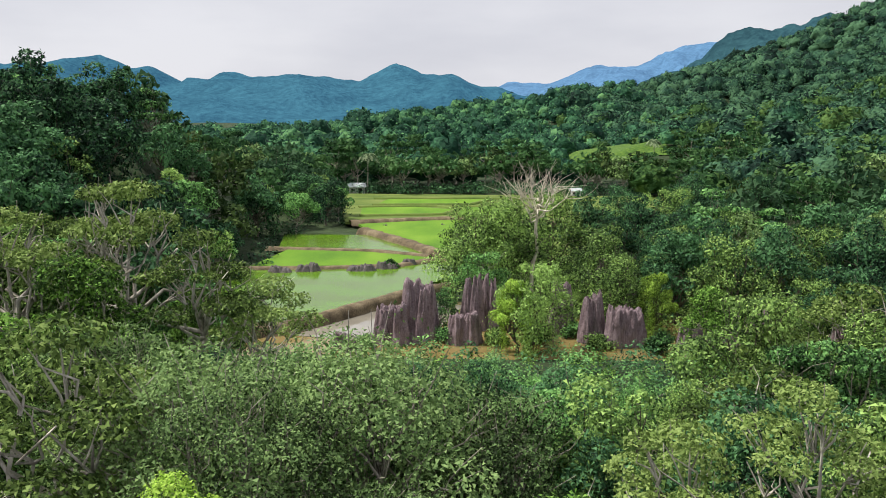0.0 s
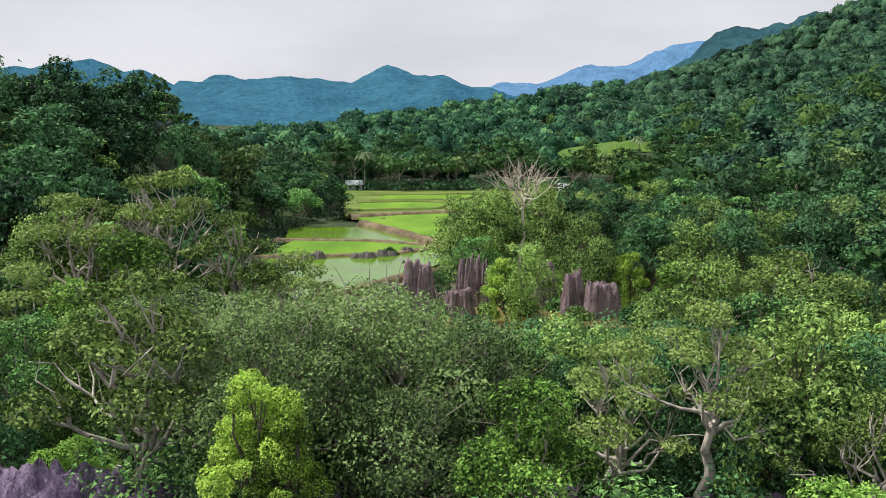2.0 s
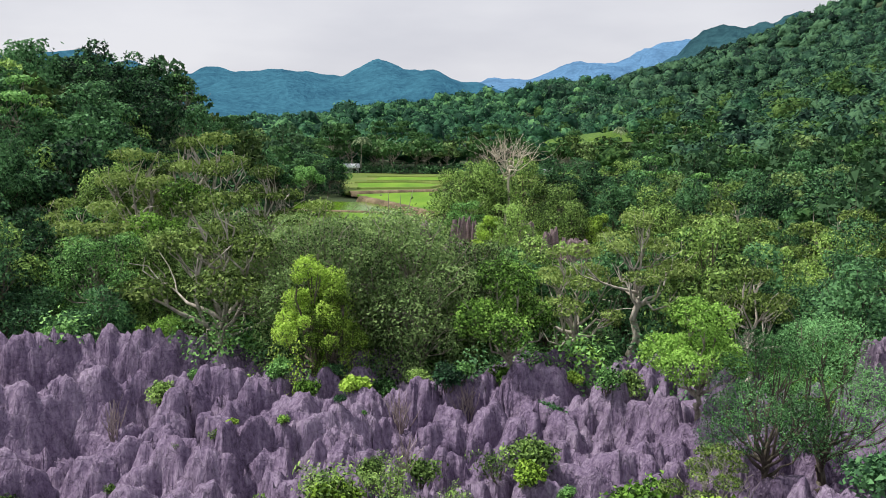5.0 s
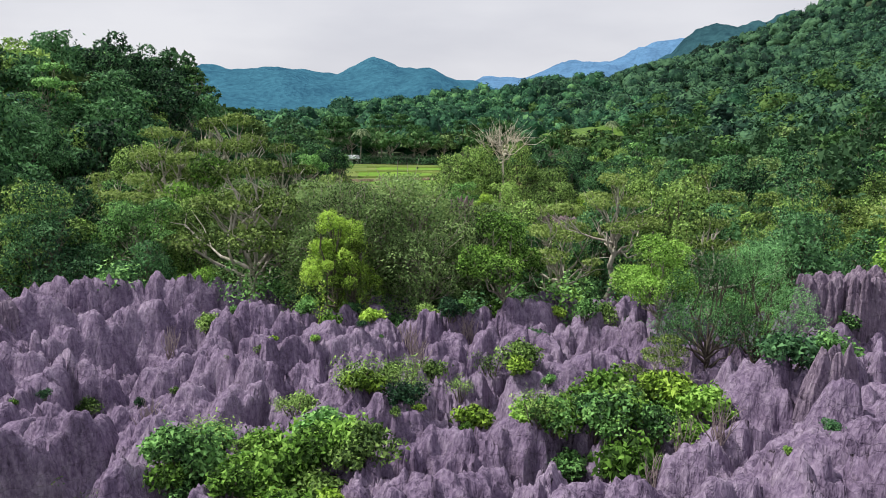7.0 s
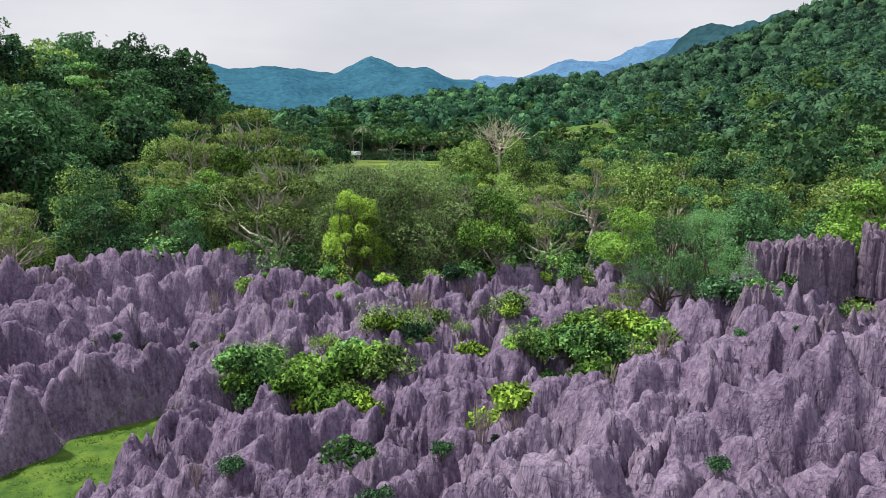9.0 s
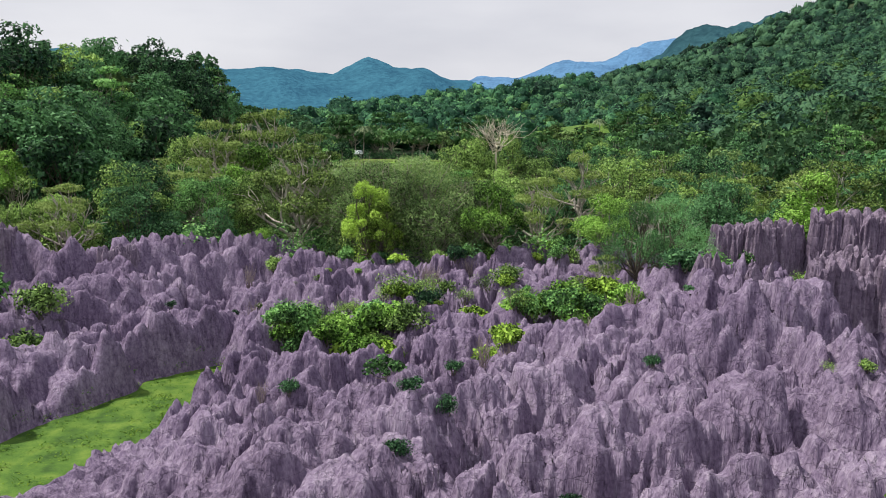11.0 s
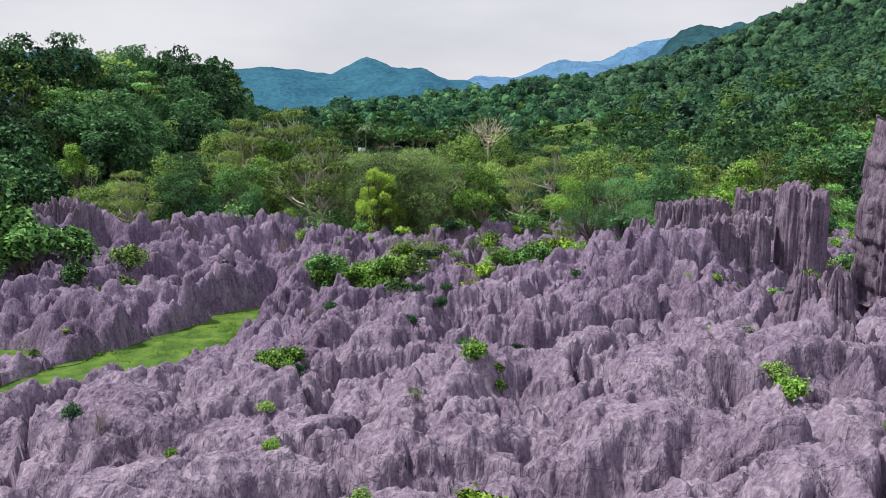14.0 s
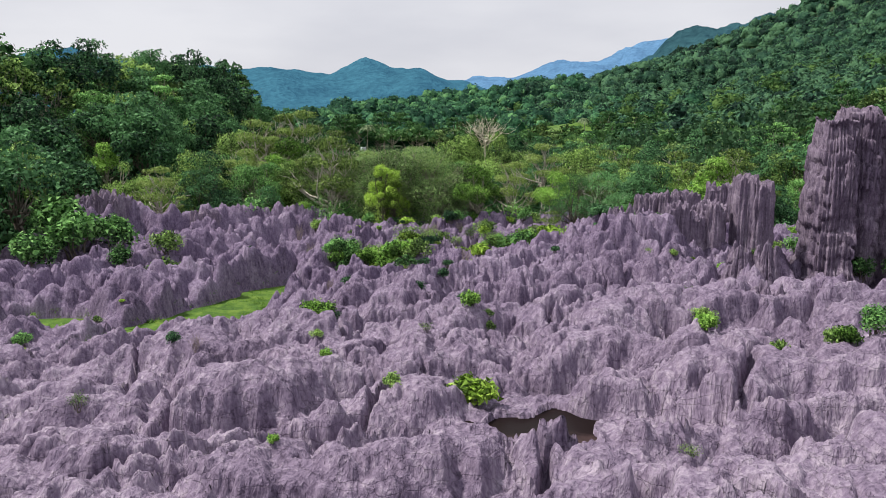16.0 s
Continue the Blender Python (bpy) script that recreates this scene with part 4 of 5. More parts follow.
# trees that can be told apart: kind, place, size, turn
BELT_TREES = (
    ("dull", -11.5, 37.0, 1.22, 10), ("dull", -4.5, 36, 1.30, 130), ("dull2", 2.0, 37, 1.02, 200), ("dull2", -8.5, 31.5, 0.95, 300), ("pale", -17.5, 34.5, 1.55, 60), ("dull2", -2.5, 30.5, 0.8, 40), ("lime", -9.6, 25.5, 1.0, 20), ("lime", -7.5, 26, 0.75, 140),
    ("bright", 3.4, 24.5, 1.0, 30), ("lime", 1.0, 39, 0.72, 80), ("pale", 9, 31, 1.0, 10), ("pale", 12.5, 28, 0.9, 100), ("dark", 16, 33, 1.0, 50), ("dark", 21, 29, 0.9, 150),
    ("pale", 18.5, 23, 0.9, 240), ("bamboo", 13.0, 6.0, 0.85, 0), ("bamboo", 16.5, 8.5, 0.95, 90), ("bright", 12.5, 14, 0.8, 0), ("bright", 22.5, 22, 0.8, 10), ("dark", 27, 27, 1.0, 30),
    ("pale", 9.7, 3.0, 0.45, 0),
)
WEST_TREES = (
    ("dull2", -20, 45, 1.15, 60), ("pale", -25.5, 64, 1.55, 20), ("pale", -33, 60, 1.4, 200), ("pale", -19, 61, 1.25, 100), ("bright", -26, 57, 1.5, 70), ("vine", -37, 68, 1.4, 10),
    ("stems", -46, 31, 1.15, 0), ("pale", -30, 70, 1.5, 300), ("vine", -24, 44, 1.0, 0), ("mid", -30, 40, 1.05, 120), ("bright", -22, 33, 0.75, 190), ("dark", -36, 36, 1.15, 250),
    ("pale", -40, 27, 0.95, 45), ("vine", -44, 33, 1.1, 80),
)
POND_TREES = (
    ("vine", 7.7, 84, 0.95, 30), ("lime", 7.4, 82.5, 0.85, 100), ("vine", 18, 93, 0.9, 10), ("vine", 8, 97, 0.42, 60), ("mid", -1, 91, 0.55, 10), ("vine", 3, 103, 1.25, 75),
    ("vine", 15.5, 100, 0.5, 160), ("vine", 5, 108, 1.35, 20), ("vine", 18.5, 107, 1.0, 90), ("vine", 13, 118, 1.35, 10), ("vine", 5, 120, 1.1, 240), ("vine", 12, 95, 0.4, 0),
    ("mid", 3.5, 98, 0.9, 270), ("vine", 8, 114, 1.05, 310),
)
EAST_TREES = (
    ("dark", 30, 140, 1.1, 0), ("vine", 38, 146, 1.15, 50), ("dark", 46, 152, 1.2, 90), ("dark", 55, 150, 1.2, 180), ("vine", 24, 133, 1.0, 10), ("dark", 50, 168, 1.1, 10),
    ("vine", 36, 162, 0.9, 60), ("vine", 20, 98, 1.0, 190), ("dark", 27, 95, 1.0, 10), ("vine", 33, 90, 1.1, 220), ("dark", 38, 94, 1.1, 100), ("dark", 22, 120, 1.2, 40),
    ("dark", 30, 122, 1.15, 40), ("dark", 24, 112, 0.95, 20), ("vine", 29, 104, 1.0, 140), ("dark", 35, 102, 1.05, 70), ("lime", 23, 90, 0.8, 200), ("vine", 42, 98, 1.15, 30),
    ("dark", 47, 92, 1.2, 110), ("vine", 36, 84, 0.8, 30), ("bright", 25, 78, 0.8, 60), ("dark", 40, 80, 0.9, 160), ("dark", 33, 112, 1.0, 0), ("vine", 42, 115, 1.1, 220),
)
for name, x, y, s, turn in (*BELT_TREES, *WEST_TREES, *POND_TREES, *EAST_TREES):
    plant(M if y > 75 and name in M else K, name, x, y, s, turn)

# the rest of the belt
names_near = ["mid", "pale", "vine", "dark", "bright", "mid", "dark", "mid", "vine", "dark"]
r = np.random.default_rng(5)


def free(x, y, gap):
    return all((x - a) ** 2 + (y - b) ** 2 > (gap + 0.5 * c) ** 2 for a, b, c in taken)


def scatter(kinds, names, count, x0, x1, y0, y1, gap, s0, s1, keep):
    done = tries = 0
    while done < count and tries < count * 40:
        tries += 1
        x, y = r.uniform(x0, x1), r.uniform(y0, y1)
        size = r.uniform(s0, s1)
        if 30 < y < 84 and -0.22 * y < x < 0.33 * y:
            size = min(size, (20.2 - 0.27 * y) / 11)            # low growth where the slope drops to the pond
        if size > 0.35 and keep(x, y) and free(x, y, gap):
            plant(kinds, names[r.integers(len(names))], x, y, size, r.uniform(0, 360))
            done += 1


def edge_y(x):
    return 25 - 0.22 * x if x < 40 else 16


def left_edge(y):
    """Where the western woods end, beside the paddies."""
    return np.interp(y, [70, 85, 100, 125, 160, 185, 240], [-16, -22, -32, -31, -31, -22, -34])


scatter(M, names_near, 95, -62, 62, 22, 78, 1.6, 0.7, 1.05, lambda x, y: y > edge_y(x) + 1.5 and not (y > 66 and -18 < x < 50))


class Stand:
    """Many trees of one kind joined into one mesh."""

    def __init__(self, ob):
        self.ob, self.spots = ob, []

    def put(self, x, y, z, turn, s, label=""):
        self.spots.append((x, y, z, radians(turn), s))

    def finish(self, label):
        parts = list(self.ob.children)
        vs, fs, ms, n = [], [], [], 0
        for slot, p in enumerate(parts):
            me = p.data
            v = np.empty(len(me.vertices) * 3, np.float32)
            me.vertices.foreach_get("co", v)
            v = v.reshape(-1, 3)
            k = len(me.polygons[0].vertices)
            f = np.empty(len(me.loops), np.int32)
            me.loops.foreach_get("vertex_index", f)
            f = f.reshape(-1, k)
            if k == 4:
                f = np.concatenate([f[:, [0, 1, 2]], f[:, [0, 2, 3]]])
            for x, y, z, a, s in self.spots:
                c, d = math.cos(a) * s, math.sin(a) * s
                vs.append(np.stack([v[:, 0] * c - v[:, 1] * d + x, v[:, 0] * d + v[:, 1] * c + y, v[:, 2] * s + z], -1))
                fs.append(f + n)
                ms.append(np.full(len(f), slot))
                n += len(v)
        me = link_mesh("forest_stand", np.concatenate(vs), np.concatenate(fs), [p.data.materials[0] for p in parts])
        me.polygons.foreach_set("material_index", np.concatenate(ms).astype(np.int32))
        tagged(part("forest_stand", me), label, "forest", kind="stuff")


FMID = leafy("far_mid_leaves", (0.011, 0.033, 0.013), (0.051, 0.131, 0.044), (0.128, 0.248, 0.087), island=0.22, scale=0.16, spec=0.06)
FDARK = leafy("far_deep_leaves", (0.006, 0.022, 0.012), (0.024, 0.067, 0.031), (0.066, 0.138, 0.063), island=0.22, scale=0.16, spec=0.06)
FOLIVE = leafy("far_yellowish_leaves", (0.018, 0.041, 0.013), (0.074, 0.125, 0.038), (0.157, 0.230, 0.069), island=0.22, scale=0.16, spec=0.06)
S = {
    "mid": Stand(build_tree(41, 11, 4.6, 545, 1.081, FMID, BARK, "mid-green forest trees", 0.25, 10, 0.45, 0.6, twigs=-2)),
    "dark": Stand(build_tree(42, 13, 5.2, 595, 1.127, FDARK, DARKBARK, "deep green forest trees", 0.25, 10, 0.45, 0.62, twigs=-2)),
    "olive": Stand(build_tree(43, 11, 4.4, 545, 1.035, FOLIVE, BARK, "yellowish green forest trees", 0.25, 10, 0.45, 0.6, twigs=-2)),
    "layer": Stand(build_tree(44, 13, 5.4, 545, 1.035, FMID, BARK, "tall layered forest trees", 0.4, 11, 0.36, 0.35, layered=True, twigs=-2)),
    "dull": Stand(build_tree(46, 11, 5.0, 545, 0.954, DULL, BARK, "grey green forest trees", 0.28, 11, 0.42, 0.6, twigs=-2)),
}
FN = ["dark", "vine", "olive", "layer", "vine", "dark", "mid", "vine"]
SN = ["mid", "dark", "olive", "layer", "dark", "dull"]


def west(x, y):
    return (x < left_edge(y) - 3 and y > 70) or (x < -47 and y > 6) or (x < -54 and y > -14) or x < -64


def east(x, y):
    return (y > 96 and x > 26 + 0.15 * (y - 96) and not (y > 150 and 25 < x < 62)) or x > 58 or (x > 46 and y > 76)


for name, x, y, s, turn in (("layer", -53.5, 148, 1.05, 0), ("vine", -59, 146, 1.15, 60), ("dark", -64.5, 150, 1.2, 120), ("layer", -56, 155, 1.0, 200), ("vine", -50, 142, 0.95, 20), ("dark", -47, 150, 0.8, 80)):
    plant(F, name, x, y, s, turn)
scatter(F, ["vine", "dark", "mid", "vine", "olive"], 34, -52, -20, 84, 238, 0.6, 0.6, 0.95, lambda x, y: left_edge(y) - 14 < x < left_edge(y) - 1)
scatter(F, FN, 85, -72, -18, 0, 130, 2.0, 0.8, 1.2, west)
scatter(F, ["mid", "dark", "olive", "layer", "vine", "dull", "dark"], 75, 22, 85, 20, 125, 2.0, 0.7, 1.1, east)
scatter(S, SN, 170, -135, -18, -40, 240, 2.0, 0.8, 1.2, west)
scatter(S, SN, 180, 22, 190, 0, 190, 2.0, 0.75, 1.15, east)
scatter(S, ["dull", "mid", "layer", "mid", "olive"], 75, -75, 100, 241, 275, 2.4, 0.9, 1.3, lambda x, y: abs(x + 24) > 3 and abs(x - 37) > 3)
for k, stand in S.items():
    if stand.spots:
        stand.finish("joined stand of " + stand.ob["label"])
    for ob in (*stand.ob.children, stand.ob):
        bpy.data.objects.remove(ob)

# ---------- woods too far to count ----------


def far_woods(name, n, area, size, blades, mat, label, seed, keep, leaf=0.25):
    """Many crowns in one mesh, each a lumpy crown with ragged leaf blades."""
    r = np.random.default_rng(seed)
    x0, x1, y0, y1 = area
    x, y = r.uniform(x0, x1, n), r.uniform(y0, y1, n)
    ok = keep(x, y)
    x, y = x[ok], y[ok]
    z = terrain(x, y)
    n = len(x)
    R = size * r.uniform(0.6, 1.35, n) * (1 + (r.uniform(0, 1, n) > 0.93) * 0.35)
    H = R * r.uniform(1.1, 1.7, n)
    # a lumpy crown ...
    seg, rows = 8, 5
    el = np.linspace(-0.5, 1.35, rows)[None, :, None]
    az = np.arange(seg)[None, None, :] * 2 * np.pi / seg + el * 0.6 + x[:, None, None]
    lump = 1 + 0.30 * np.sin(3 * az + y[:, None, None]) * np.cos(2.5 * el + x[:, None, None]) + r.normal(0, 0.10, (n, rows, seg))
    lump = lump * 0.86
    v1 = np.stack([x[:, None, None] + R[:, None, None] * np.cos(el) * np.cos(az) * lump, y[:, None, None] + R[:, None, None] * np.cos(el) * np.sin(az) * lump,
                   (z + H * 0.55)[:, None, None] + H[:, None, None] * 0.62 * np.sin(el) * lump], -1).reshape(-1, 3)
    i = np.arange(rows * seg).reshape(rows, seg)
    j = np.roll(i, -1, 1)
    f1 = np.concatenate([np.stack([i[:-1], j[:-1], j[1:]], -1).reshape(-1, 3), np.stack([i[:-1], j[1:], i[1:]], -1).reshape(-1, 3)])
    f1 = (f1[None] + (np.arange(n) * rows * seg)[:, None, None]).reshape(-1, 3)
    # ... with blades that break its outline
    d = r.normal(size=(n, blades, 3))
    d[:, :, 2] = np.abs(d[:, :, 2] + 0.2)
    d /= np.linalg.norm(d, axis=2)[:, :, None]
    c = np.stack([x, y, z + H * 0.55], -1)[:, None]
    p = c + d * np.stack([R, R, H * 0.62], -1)[:, None] * r.uniform(0.92, 1.2, (n, blades, 1))
    nn = d + np.array([0, 0, 0.3]) + r.normal(0, 0.3, d.shape)
    nn /= np.linalg.norm(nn, axis=2)[:, :, None]
    v, f = leaves(r, p.reshape(-1, 3), nn.reshape(-1, 3), np.repeat(R, blades)[:, None] * leaf, 0.9)
    return tagged(part(name, link_mesh(name, np.concatenate([v1, v]), np.concatenate([f1, f + len(v1)]), mat, True)), label, "forest", kind="stuff")


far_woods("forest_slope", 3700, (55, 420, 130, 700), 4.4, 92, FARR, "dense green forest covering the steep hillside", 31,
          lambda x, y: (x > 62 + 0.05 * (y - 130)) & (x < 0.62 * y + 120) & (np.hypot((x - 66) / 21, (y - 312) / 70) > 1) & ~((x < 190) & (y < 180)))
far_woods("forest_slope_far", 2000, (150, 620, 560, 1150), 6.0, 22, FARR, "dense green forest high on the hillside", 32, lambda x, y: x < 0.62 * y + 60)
far_woods("valley_woods", 1900, (-190, 140, 262, 660), 4.6, 40, FAR, "haze-tinted blue-green woods filling the valley behind the paddies", 33,
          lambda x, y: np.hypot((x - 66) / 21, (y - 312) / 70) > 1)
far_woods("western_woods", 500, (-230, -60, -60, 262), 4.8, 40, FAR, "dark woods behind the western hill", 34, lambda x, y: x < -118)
X, Y = np.meshgrid(np.linspace(50, 88, 20), np.linspace(318, 372, 26))
Zc = terrain(X, Y) + 3.0 - 2.6 * sstep(0.75, 1.05, np.hypot((X - 68) / 18, (Y - 345) / 25) + 0.15 * vnoise(X, Y, 8, 17))
tagged(part("hillside_clearing", link_mesh("hillside_clearing", np.stack([X, Y, Zc], -1).reshape(-1, 3), grid_faces(*X.shape), GRASS, True)), "steep green clearing in the hillside forest", "grass", kind="structure")
FARY = leafy("hillside_yellowish_leaves", (0.018, 0.055, 0.016), (0.052, 0.118, 0.034), (0.11, 0.20, 0.055), scale=0.13, island=0.45, translucent=0.12, bump=1.0, bump_scale=0.7, bump_dist=0.9, fine=0.5, spec=0.06)
far_woods("lighter_trees", 640, (30, 300, 190, 520), 4.2, 120, FARY, "yellowish green trees scattered through the hillside forest", 35, lambda x, y: (x > 55) & (x < 0.55 * y + 60) & (np.hypot((x - 66) / 21, (y - 312) / 70) > 1))


# ---------- undergrowth that nobody could count ----------
def height_of(x, y):
    z = terrain(x, y)
    inside = (np.abs(x) < 82) & (y < 39) & (y > -126)
    return np.where(inside, np.maximum(z, karst(x, y)), z)


def undergrowth(name, n, area, size, blades, mat, label, seed, keep, tall=1.0, leaf=0.2):
    r = np.random.default_rng(seed)
    x0, x1, y0, y1 = area
    x, y = r.uniform(x0, x1, n), r.uniform(y0, y1, n)
    ok = keep(x, y)
    x, y = x[ok], y[ok]
    z = height_of(x, y)
    n = len(x)
    R = size * r.uniform(0.5, 1.4, n)
    d = r.normal(size=(n, blades, 3))
    d[:, :, 2] = np.abs(d[:, :, 2] + 0.2)
    d /= np.linalg.norm(d, axis=2)[:, :, None]
    c = np.stack([x, y, z + R * 0.2], -1)[:, None]
    p = c + d * np.stack([R, R, R * tall], -1)[:, None] * r.uniform(0.55, 1.08, (n, blades, 1))
    nn = d * 0.7 + np.array([0, 0, 0.6]) + r.normal(0, 0.4, d.shape)
    nn /= np.linalg.norm(nn, axis=2)[:, :, None]
    v, f = leaves(r, p.reshape(-1, 3), nn.reshape(-1, 3), np.repeat(R, blades)[:, None] * leaf, 0.75)
    return tagged(part(name, link_mesh(name, v, f, mat)), label, "undergrowth", kind="stuff")


def belt(x, y):
    e = np.where(x < 40, 25 - 0.22 * x, 16)
    e = e - np.where(x < -10, 1.0, 0.5)
    return (y > e) & ~((y > 76) & (x > -24) & (x < 60))


def pond_side(x, y):
    return (y > 90.5 - 0.12 * np.abs(x - 10)) & (x > 8 - 0.5 * (y - 100)) & (y < 135)


undergrowth("undergrowth", 900, (-66, 66, 18, 86), 1.7, 190, MID, "tangled mid-green undergrowth on the forest floor", 51, belt, 1.1, 0.14)
undergrowth("undergrowth", 600, (-66, 66, 18, 84), 1.5, 170, DARK, "dark green undergrowth on the forest floor", 52, belt, 1.2, 0.15)
undergrowth("undergrowth", 330, (-66, 66, 18, 84), 1.2, 160, BRIGHT, "bright green saplings on the forest floor", 53, belt, 1.4, 0.17)
undergrowth("undergrowth", 420, (-4, 64, 88, 140), 1.9, 90, OLIVE, "yellowish green thicket behind the pond rocks", 54, pond_side, 1.2)
undergrowth("undergrowth", 260, (-50, -16, 84, 236), 1.7, 75, DARK, "dark green thicket along the paddies", 55, lambda x, y: (x < np.interp(y, [84, 100, 125, 160, 185, 240], [-22, -31, -29, -30, -20, -33])) & (x > -48), 1.2)
undergrowth("undergrowth", 300, (-60, 110, 239, 252), 2.6, 75, DARK, "low thicket behind the far paddies", 56, lambda x, y: x > -90, 1.0)

TUFT = leafy("grass_blades", (0.05, 0.12, 0.012), (0.11, 0.21, 0.02), (0.19, 0.29, 0.04))
undergrowth("grass_tufts", 2200, (-42, -14, -28, 2), 0.5, 26, TUFT, "bright green grass tufts in the rocky hollow", 57, lambda x, y: meadow(x, y) > 0.55, 0.8)

# ---------- bushes on the rocks ----------
B = {
    "B": Kind(build_bush(61, 1.0, 1.3, 1198, 0.154, BRIGHT, "bright green leafy bush growing between limestone rocks")),
    "D": Kind(build_bush(62, 1.0, 1.2, 1198, 0.120, DARK, "small dark green bush in a rock crevice")),
    "L": Kind(build_bush(63, 1.0, 1.0, 1198, 0.180, LIME, "lime green broad-leaved creeper spilling over rocks", 0.8)),
    "Y": Kind(build_bush(64, 1.0, 1.2, 1198, 0.137, OLIVE, "yellowish green bush among limestone rocks")),
    "O": Kind(build_bush(65, 1.0, 1.2, 571, 0.112, OLIVE, "sparse half-dry shrub among limestone rocks", 0.4)),
    "G": Kind(build_bush(66, 1.0, 1.4, 1369, 0.137, MID, "dense green bush among limestone rocks")),
    "M": Kind(build_bush(67, 1.0, 1.7, 1198, 0.137, MID, "upright green shrub beside limestone rocks")),
    "R": Kind(build_tree(68, 1.9, 1.0, 771, 0.215, MID, BARK, "small umbrella-shaped tree with big leaves on bare rock", 0.45, 9, 0.5, 0.5, 0, 0.07)),
}


def build_twigs(seed, label):
    """A fan of dry leafless stems."""
    r = np.random.default_rng(seed)
    ob = new("dry_shrub")
    for k in range(16):
        a, u = k * 2.4, r.uniform(0.2, 1.0)
        tip = np.array([0.75 * u * math.cos(a), 0.75 * u * math.sin(a), r.uniform(0.9, 1.7)])
        pts = limb(r, np.array([0.08 * math.cos(a), 0.08 * math.sin(a), -0.2]), tip, 0.05, 0.05, 5)
        side = limb(r, pts[2], tip + r.normal(0, 0.25, 3), 0, 0.03, 4)
        v, f = merge([tube(pts, np.linspace(0.03, 0.008, 5), 4), tube(side, np.linspace(0.016, 0.006, 4), 3)])
        part("stem", link_mesh("stem", v, f, STEM, True), ob)
    return tagged(ob, label, "shrub", "dry shrubs")


TW = Kind(build_twigs(70, "leafless grey-brown shrub of dry stems on rock"))
TWIGS = ((-6.0, 7.5, 1.3), (-3.0, 8.5, 1.2), (-1.0, -15.5, 1.2), (0.5, -14.5, 1.3), (1.5, -16, 1.1), (8.5, -3.5, 1.3), (9.5, -5, 1.2), (-17, 4, 1.2), (-20, 18, 1.5), (-3.5, 19.5, 1.6), (0.5, 20, 1.6), (-13, -14, 0.9), (28.0, -9.5, 2.6), (6.5, -6.0, 1.2), (-8, -11, 1.0), (18.5, -14, 1.2), (-16, -48, 0.6), (14, 8, 1.4))
for k, (x, y, s) in enumerate(TWIGS):
    TW.put(x, y, height(x, y) - 0.1, k * 61, s)
BUSHES = (
    (-2.9, -54.6, 1.15, 'L'), (-5.3, -24.4, 0.57, 'D'), (-7.1, -35.6, 0.61, 'D'), (-13.7, -33.5, 0.57, 'D'), (-11.6, -36.1, 0.75, 'B'), (-10.2, -40.0, 0.41, 'B'),
    (-2.4, -42.7, 0.64, 'B'), (-0.9, -42.0, 0.37, 'Y'), (-5.5, -45.6, 0.41, 'O'), (-7.0, -54.8, 0.44, 'Y'), (-5.9, -53.3, 0.39, 'B'), (-13.6, -49.1, 0.26, 'B'))
BUSHES += (
    (-9.8, -47.5, 0.34, 'Y'), (9.4, -47.5, 0.70, 'B'), (13.3, -33.9, 0.96, 'O'), (10.7, -35.1, 0.47, 'B'), (-17.8, -46.7, 0.46, 'D'), (-30.3, -2.9, 2.3, 'Y'),
    (-0.1, -12.9, 1.15, 'L'), (6.5, -2.7, 1.86, 'B'), (12.2, -49.9, 0.63, 'Y'), (-5.9, -19.0, 0.83, 'R'), (-5.3, -28.8, 0.60, 'D'), (-11.5, -39.7, 0.68, 'B'))
BUSHES += (
    (-9.7, -39.9, 0.48, 'D'), (-2.8, -24.4, 0.60, 'D'), (-0.4, -11.5, 1.3, 'L'), (-8.1, -1.1, 2.4, 'B'), (-10.6, -4.6, 1.30, 'B'), (10.7, -35.8, 1.22, 'B'),
    (-0.9, -42.8, 0.43, 'Y'), (1.3, -30.6, 0.45, 'D'), (5.2, -24.8, 0.45, 'D'), (-3.2, -18.2, 0.51, 'D'), (-12.5, -5.5, 1.04, 'B'), (-9.2, -3.3, 1.41, 'B'))
BUSHES += (
    (-7.9, -0.2, 1.51, 'G'), (-11.9, -15.1, 0.69, 'D'), (-6.6, 5.9, 1.69, 'O'), (-3.6, 7.1, 1.35, 'O'), (4.0, 1.2, 1.38, 'B'), (5.8, 1.5, 1.39, 'D'),
    (7.6, 3.7, 1.45, 'B'), (9.1, -2.8, 0.95, 'B'), (-0.7, 20.5, 1.22, 'D'), (0.4, 4.0, 1.09, 'L'), (-18.8, 20.5, 0.95, 'Y'), (-23.2, 12.2, 0.83, 'Y'))
BUSHES += (
    (-32.7, 3.0, 1.8, 'Y'), (-35.5, -1.0, 1.5, 'G'), (14.7, -0.6, 1.67, 'D'), (17.3, 0.9, 1.37, 'M'), (10.8, -43.4, 0.61, 'Y'), (11.7, -53.0, 0.72, 'Y'),
    (12.3, -53.5, 0.59, 'B'), (13.8, -52.9, 0.84, 'M'), (-18.7, -54.6, 0.56, 'O'), (-34.4, -26.2, 0.83, 'G'), (-29.8, -36.8, 0.69, 'L'), (1.7, -64.0, 0.33, 'O'))
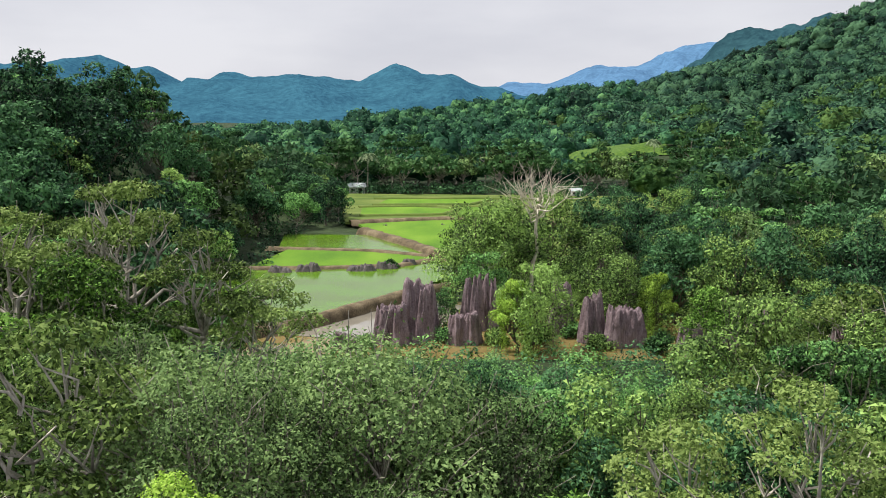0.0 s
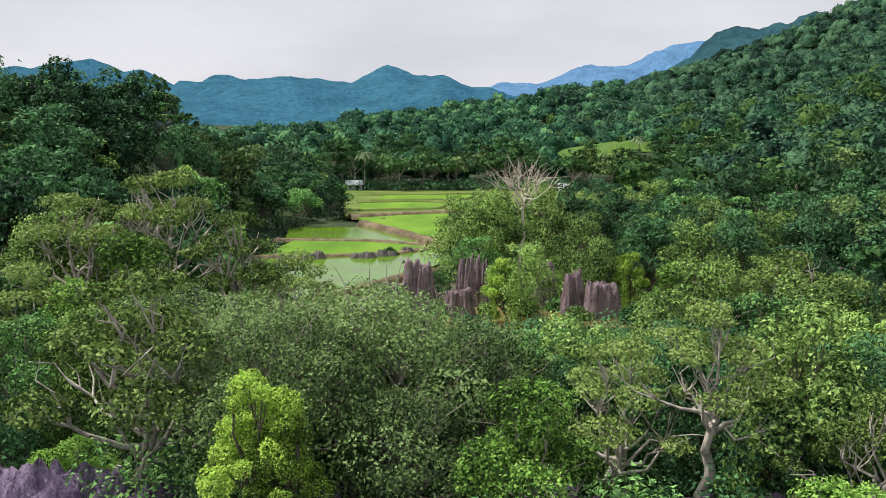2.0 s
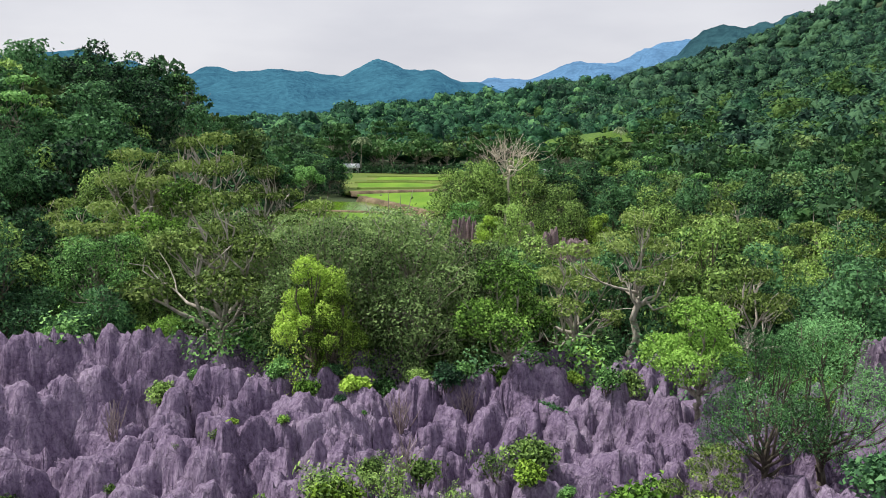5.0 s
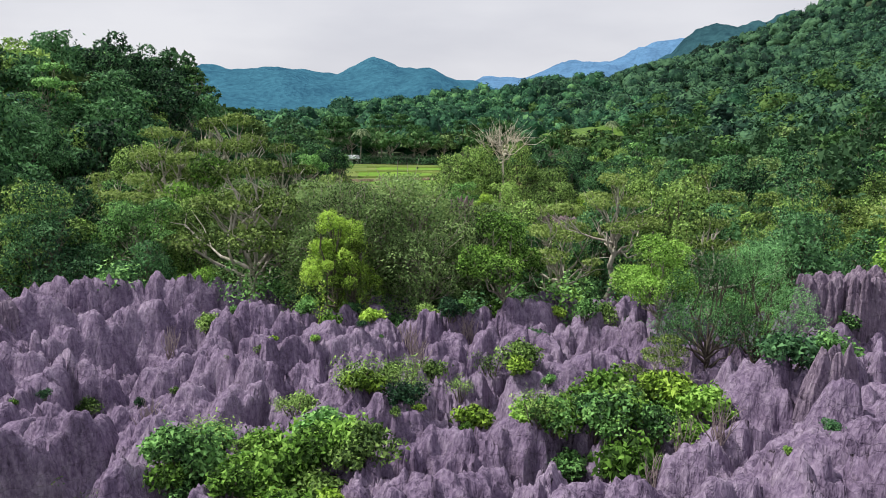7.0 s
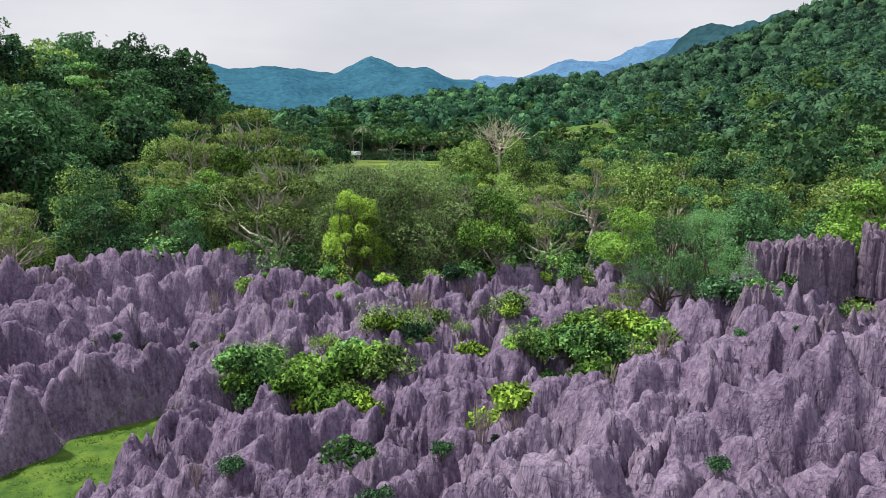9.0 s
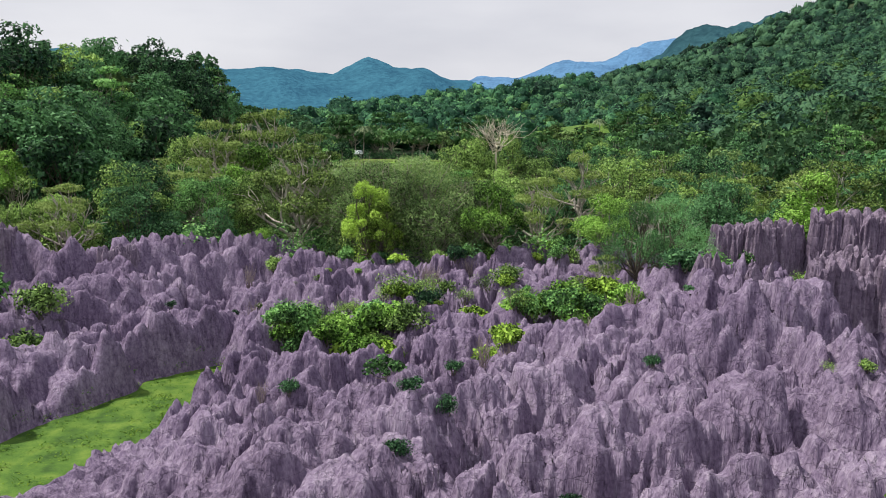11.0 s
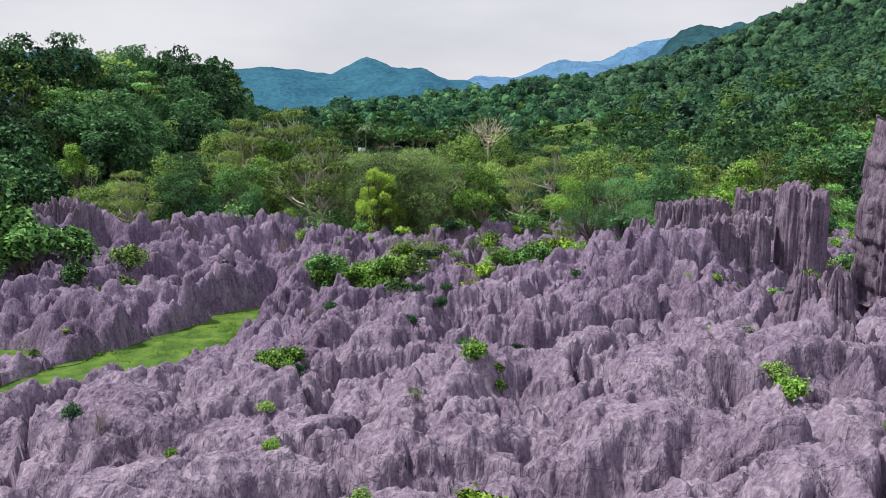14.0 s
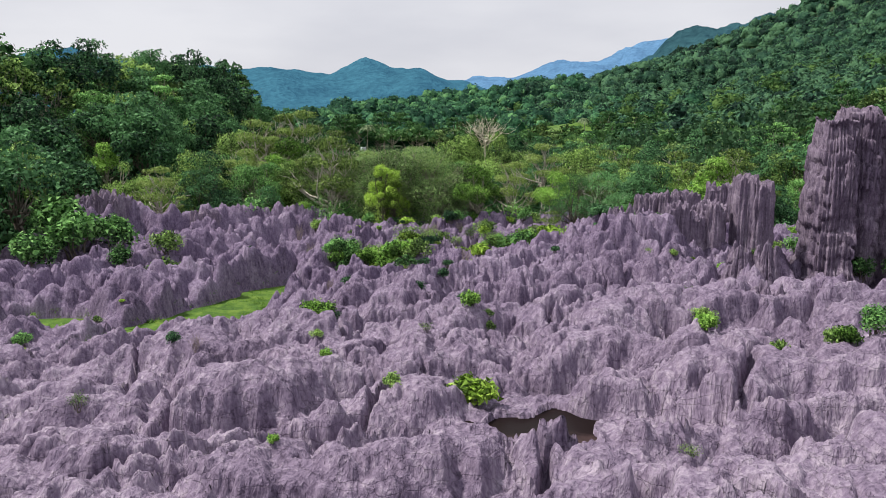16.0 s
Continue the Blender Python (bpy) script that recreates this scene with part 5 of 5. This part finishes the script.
BUSHES += (
    (-9.5, -61.8, 0.22, 'B'), (-9.0, -51.4, 0.31, 'B'), (-43, 5, 3.4, 'G'), (-47, 9, 3.6, 'M'), (-39, 8, 2.6, 'G'), (-46, 0, 2.8, 'G'),
    (33.5, -18.5, 1.3, 'M'), (36.5, -19, 1.5, 'G'), (30.5, -11, 1.3, 'M'), (27.5, -11, 1.0, 'Y'), (28, 8.5, 1.3, 'O'), (24.5, -16.5, 0.8, 'Y'))
# growth round the pond rocks and on one paddy boulder
BUSHES += ((4.6, 86.0, 1.7, "Y"), (-8.4, 84.6, 1.1, "G"), (10.2, 87.2, 1.9, "B"), (16.4, 85.0, 1.6, "Y"), (22.5, 84.0, 1.9, "G"), (-1.0, 86.6, 1.3, "M"), (-9.6, 127.2, 1.5, "G"), (27.0, 81.0, 1.8, "D"), (34.0, 81.0, 2.0, "G"), (14.2, 89.2, 1.6, "G"))
for k in range(48):
    # thickets in the two shrubby hollows, and tufts over the far half of the rocks
    a, u = k * 2.4, math.sqrt((k % 24 + 0.5) / 24)
    cx, cy = ((-9.5, -3.5), (6.0, 0.8))[k // 24]
    BUSHES += ((cx + 4.2 * u * math.cos(a), cy + 3.0 * u * math.sin(a), 0.9 + 0.5 * abs(math.sin(k * 1.7)), "BGLBMYOB"[k % 8]),)
for k in range(14):
    # half-dry scrub between the far hollows
    BUSHES += ((-10.5 + 1.0 * k + 0.8 * math.sin(k * 5.3), 7.5 + 2.6 * math.sin(k * 2.9), 0.8 + 0.45 * abs(math.sin(k * 1.3)), "OYOOLYDO"[k % 8]),)
for k in range(60):
    BUSHES += ((-40 + (k * 37 % 61) * 1.05 + 0.3 * math.sin(k), -38 + (k * 23 % 57) * 1.0, 0.22 + 0.25 * abs(math.sin(k * 2.9)), "YDBOGLYD"[k % 8]),)
for k, (x, y, s, kind) in enumerate(BUSHES):
    spots = [(height(x + dx * 0.5, y + dy * 0.5), x + dx * 0.5, y + dy * 0.5) for dx in (-1, 0, 1) for dy in (-1, 0, 1)]
    z, x, y = max(spots)
    B[kind].put(x, y, z - 0.2 * s, k * 77, s * 1.15)
for k in range(46):
    # shrubs along the foot of the forest
    x = -48 + 2.1 * k + 0.8 * math.sin(k * 7.1)
    y = edge_y(x) - 3.2 + 2.0 * math.sin(k * 3.7)
    B["BGYMLD"[k * 5 % 6]].put(x, y, height(x, y) - 0.15, k * 50, 0.8 + 0.5 * abs(math.sin(k * 2.3)))

# ---------- single trees ----------
dead = build_tree(81, 18.5, 6.0, 0, 0.23, OLIVE, DEADBARK, "tall bleached bare tree with spreading dead limbs", 0.68, 15, 0.40, 0.5, 1.0, 0.24, twigs=4)
dead.matrix_world = pose(10.9, 104, height(10.9, 104) - 0.3, 0, 2, 40)


def build_palm(seed, H, label):
    r = np.random.default_rng(seed)
    palm = new("palm_tree")
    pts = limb(r, np.array([0, 0, -0.4]), np.array([0.4, 0.2, H]), 0, 0.05)
    part("trunk", link_mesh("trunk", *tube(pts, np.linspace(0.22, 0.13, 7), 7), BARK, True), palm)
    for k in range(16):
        a, up = k * 2.4, r.uniform(-0.2, 1.2)
        d = np.array([math.cos(a), math.sin(a), 0])
        t = np.linspace(0, 1, 10)[:, None]
        spine = np.array([0.4, 0.2, H]) + d * 3.4 * t + np.array([0, 0, 1.0]) * (up * 2.2 * t - (1.6 + up) * 1.5 * t * t)
        side = np.cross(d, [0, 0, 1])
        v, f = [], []
        for s in (1, -1):
            for i in range(9):
                w = 0.9 * math.sin(math.pi * (0.15 + 0.8 * i / 9))
                o = len(v)
                v += [spine[i], spine[i + 1], spine[i + 1] + side * s * w + np.array([0, 0, -0.45 * w])]
                f.append((o, o + 1, o + 2))
        part("frond", link_mesh("frond", np.array(v), np.array(f), PALMLEAF), palm)
    return tagged(palm, label, "palm", "palms behind the paddies")


for k, (x, y, h) in enumerate(((-23.5, 241, 11.5), (-30.5, 246, 9.0), (-16.5, 246, 8.5), (-13, 250, 9.0), (-3, 247, 7.5), (-5.5, 252, 8.0), (62, 255, 8.0), (75, 300, 9.0))):
    build_palm(90 + k, h, "grey-green coconut palm behind the paddies").matrix_world = pose(x, y, height(x, y), 0, 0, k * 70)


def box(name, x0, x1, y0, y1, z0, z1, mat, parent):
    bm = bmesh.new()
    bmesh.ops.create_cube(bm, size=1, matrix=Matrix.LocRotScale(((x0 + x1) / 2, (y0 + y1) / 2, (z0 + z1) / 2), None, (x1 - x0, y1 - y0, z1 - z0)))
    bmesh.ops.bevel(bm, geom=bm.edges[:], offset=0.02, segments=1, affect="EDGES")
    me = bpy.data.meshes.new(name)
    bm.to_mesh(me)
    bm.free()
    me.materials.append(mat)
    return part(name, me, parent)


WHITEWASH = material("white_wall", ((0.36, 0.36, 0.35), (0.5, 0.5, 0.48), (0.62, 0.62, 0.6)), scale=1.0)
TIN = material("pale_tin_roof", ((0.34, 0.37, 0.4), (0.5, 0.54, 0.58), (0.62, 0.66, 0.7)), scale=1.0, rough=0.5)
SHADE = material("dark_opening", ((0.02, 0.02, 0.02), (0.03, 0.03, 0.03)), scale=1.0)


def build_hut(x, y, w, d, h, label):
    hut = new("hut")
    box("wall", -w / 2, w / 2, -d / 2, d / 2, -0.3, h, WHITEWASH, hut)
    box("window", -w * 0.38, -w * 0.15, -d / 2 - 0.03, -d / 2 + 0.1, h * 0.4, h * 0.75, SHADE, hut)
    box("door", w * 0.08, w * 0.3, -d / 2 - 0.03, -d / 2 + 0.1, 0.0, h * 0.78, SHADE, hut)
    v = np.array([(sx * (w / 2 + 0.4), sy, z) for sx in (-1, 1) for sy, z in ((-d / 2 - 0.5, h - 0.15), (0, h + d * 0.28), (d / 2 + 0.5, h - 0.15), (-d / 2 - 0.5, h - 0.07), (0, h + d * 0.28 + 0.08), (d / 2 + 0.5, h - 0.07))])
    f = np.array([(3, 9, 10, 4), (4, 10, 11, 5), (0, 1, 7, 6), (1, 2, 8, 7), (0, 6, 9, 3), (2, 5, 11, 8), (0, 3, 4, 1), (1, 4, 5, 2), (6, 7, 10, 9), (7, 8, 11, 10)])
    part("roof", link_mesh("roof", v, f, TIN), hut)
    hut.matrix_world = pose(x, y, height(x, y), 0, 0, 8)
    return tagged(hut, label, "hut")


build_hut(-26.5, 241.5, 4.6, 3.4, 2.1, "small whitewashed house under palms beside the fields")
build_hut(37.2, 239, 2.6, 2.2, 1.8, "tiny pale hut with a tin roof by the field")
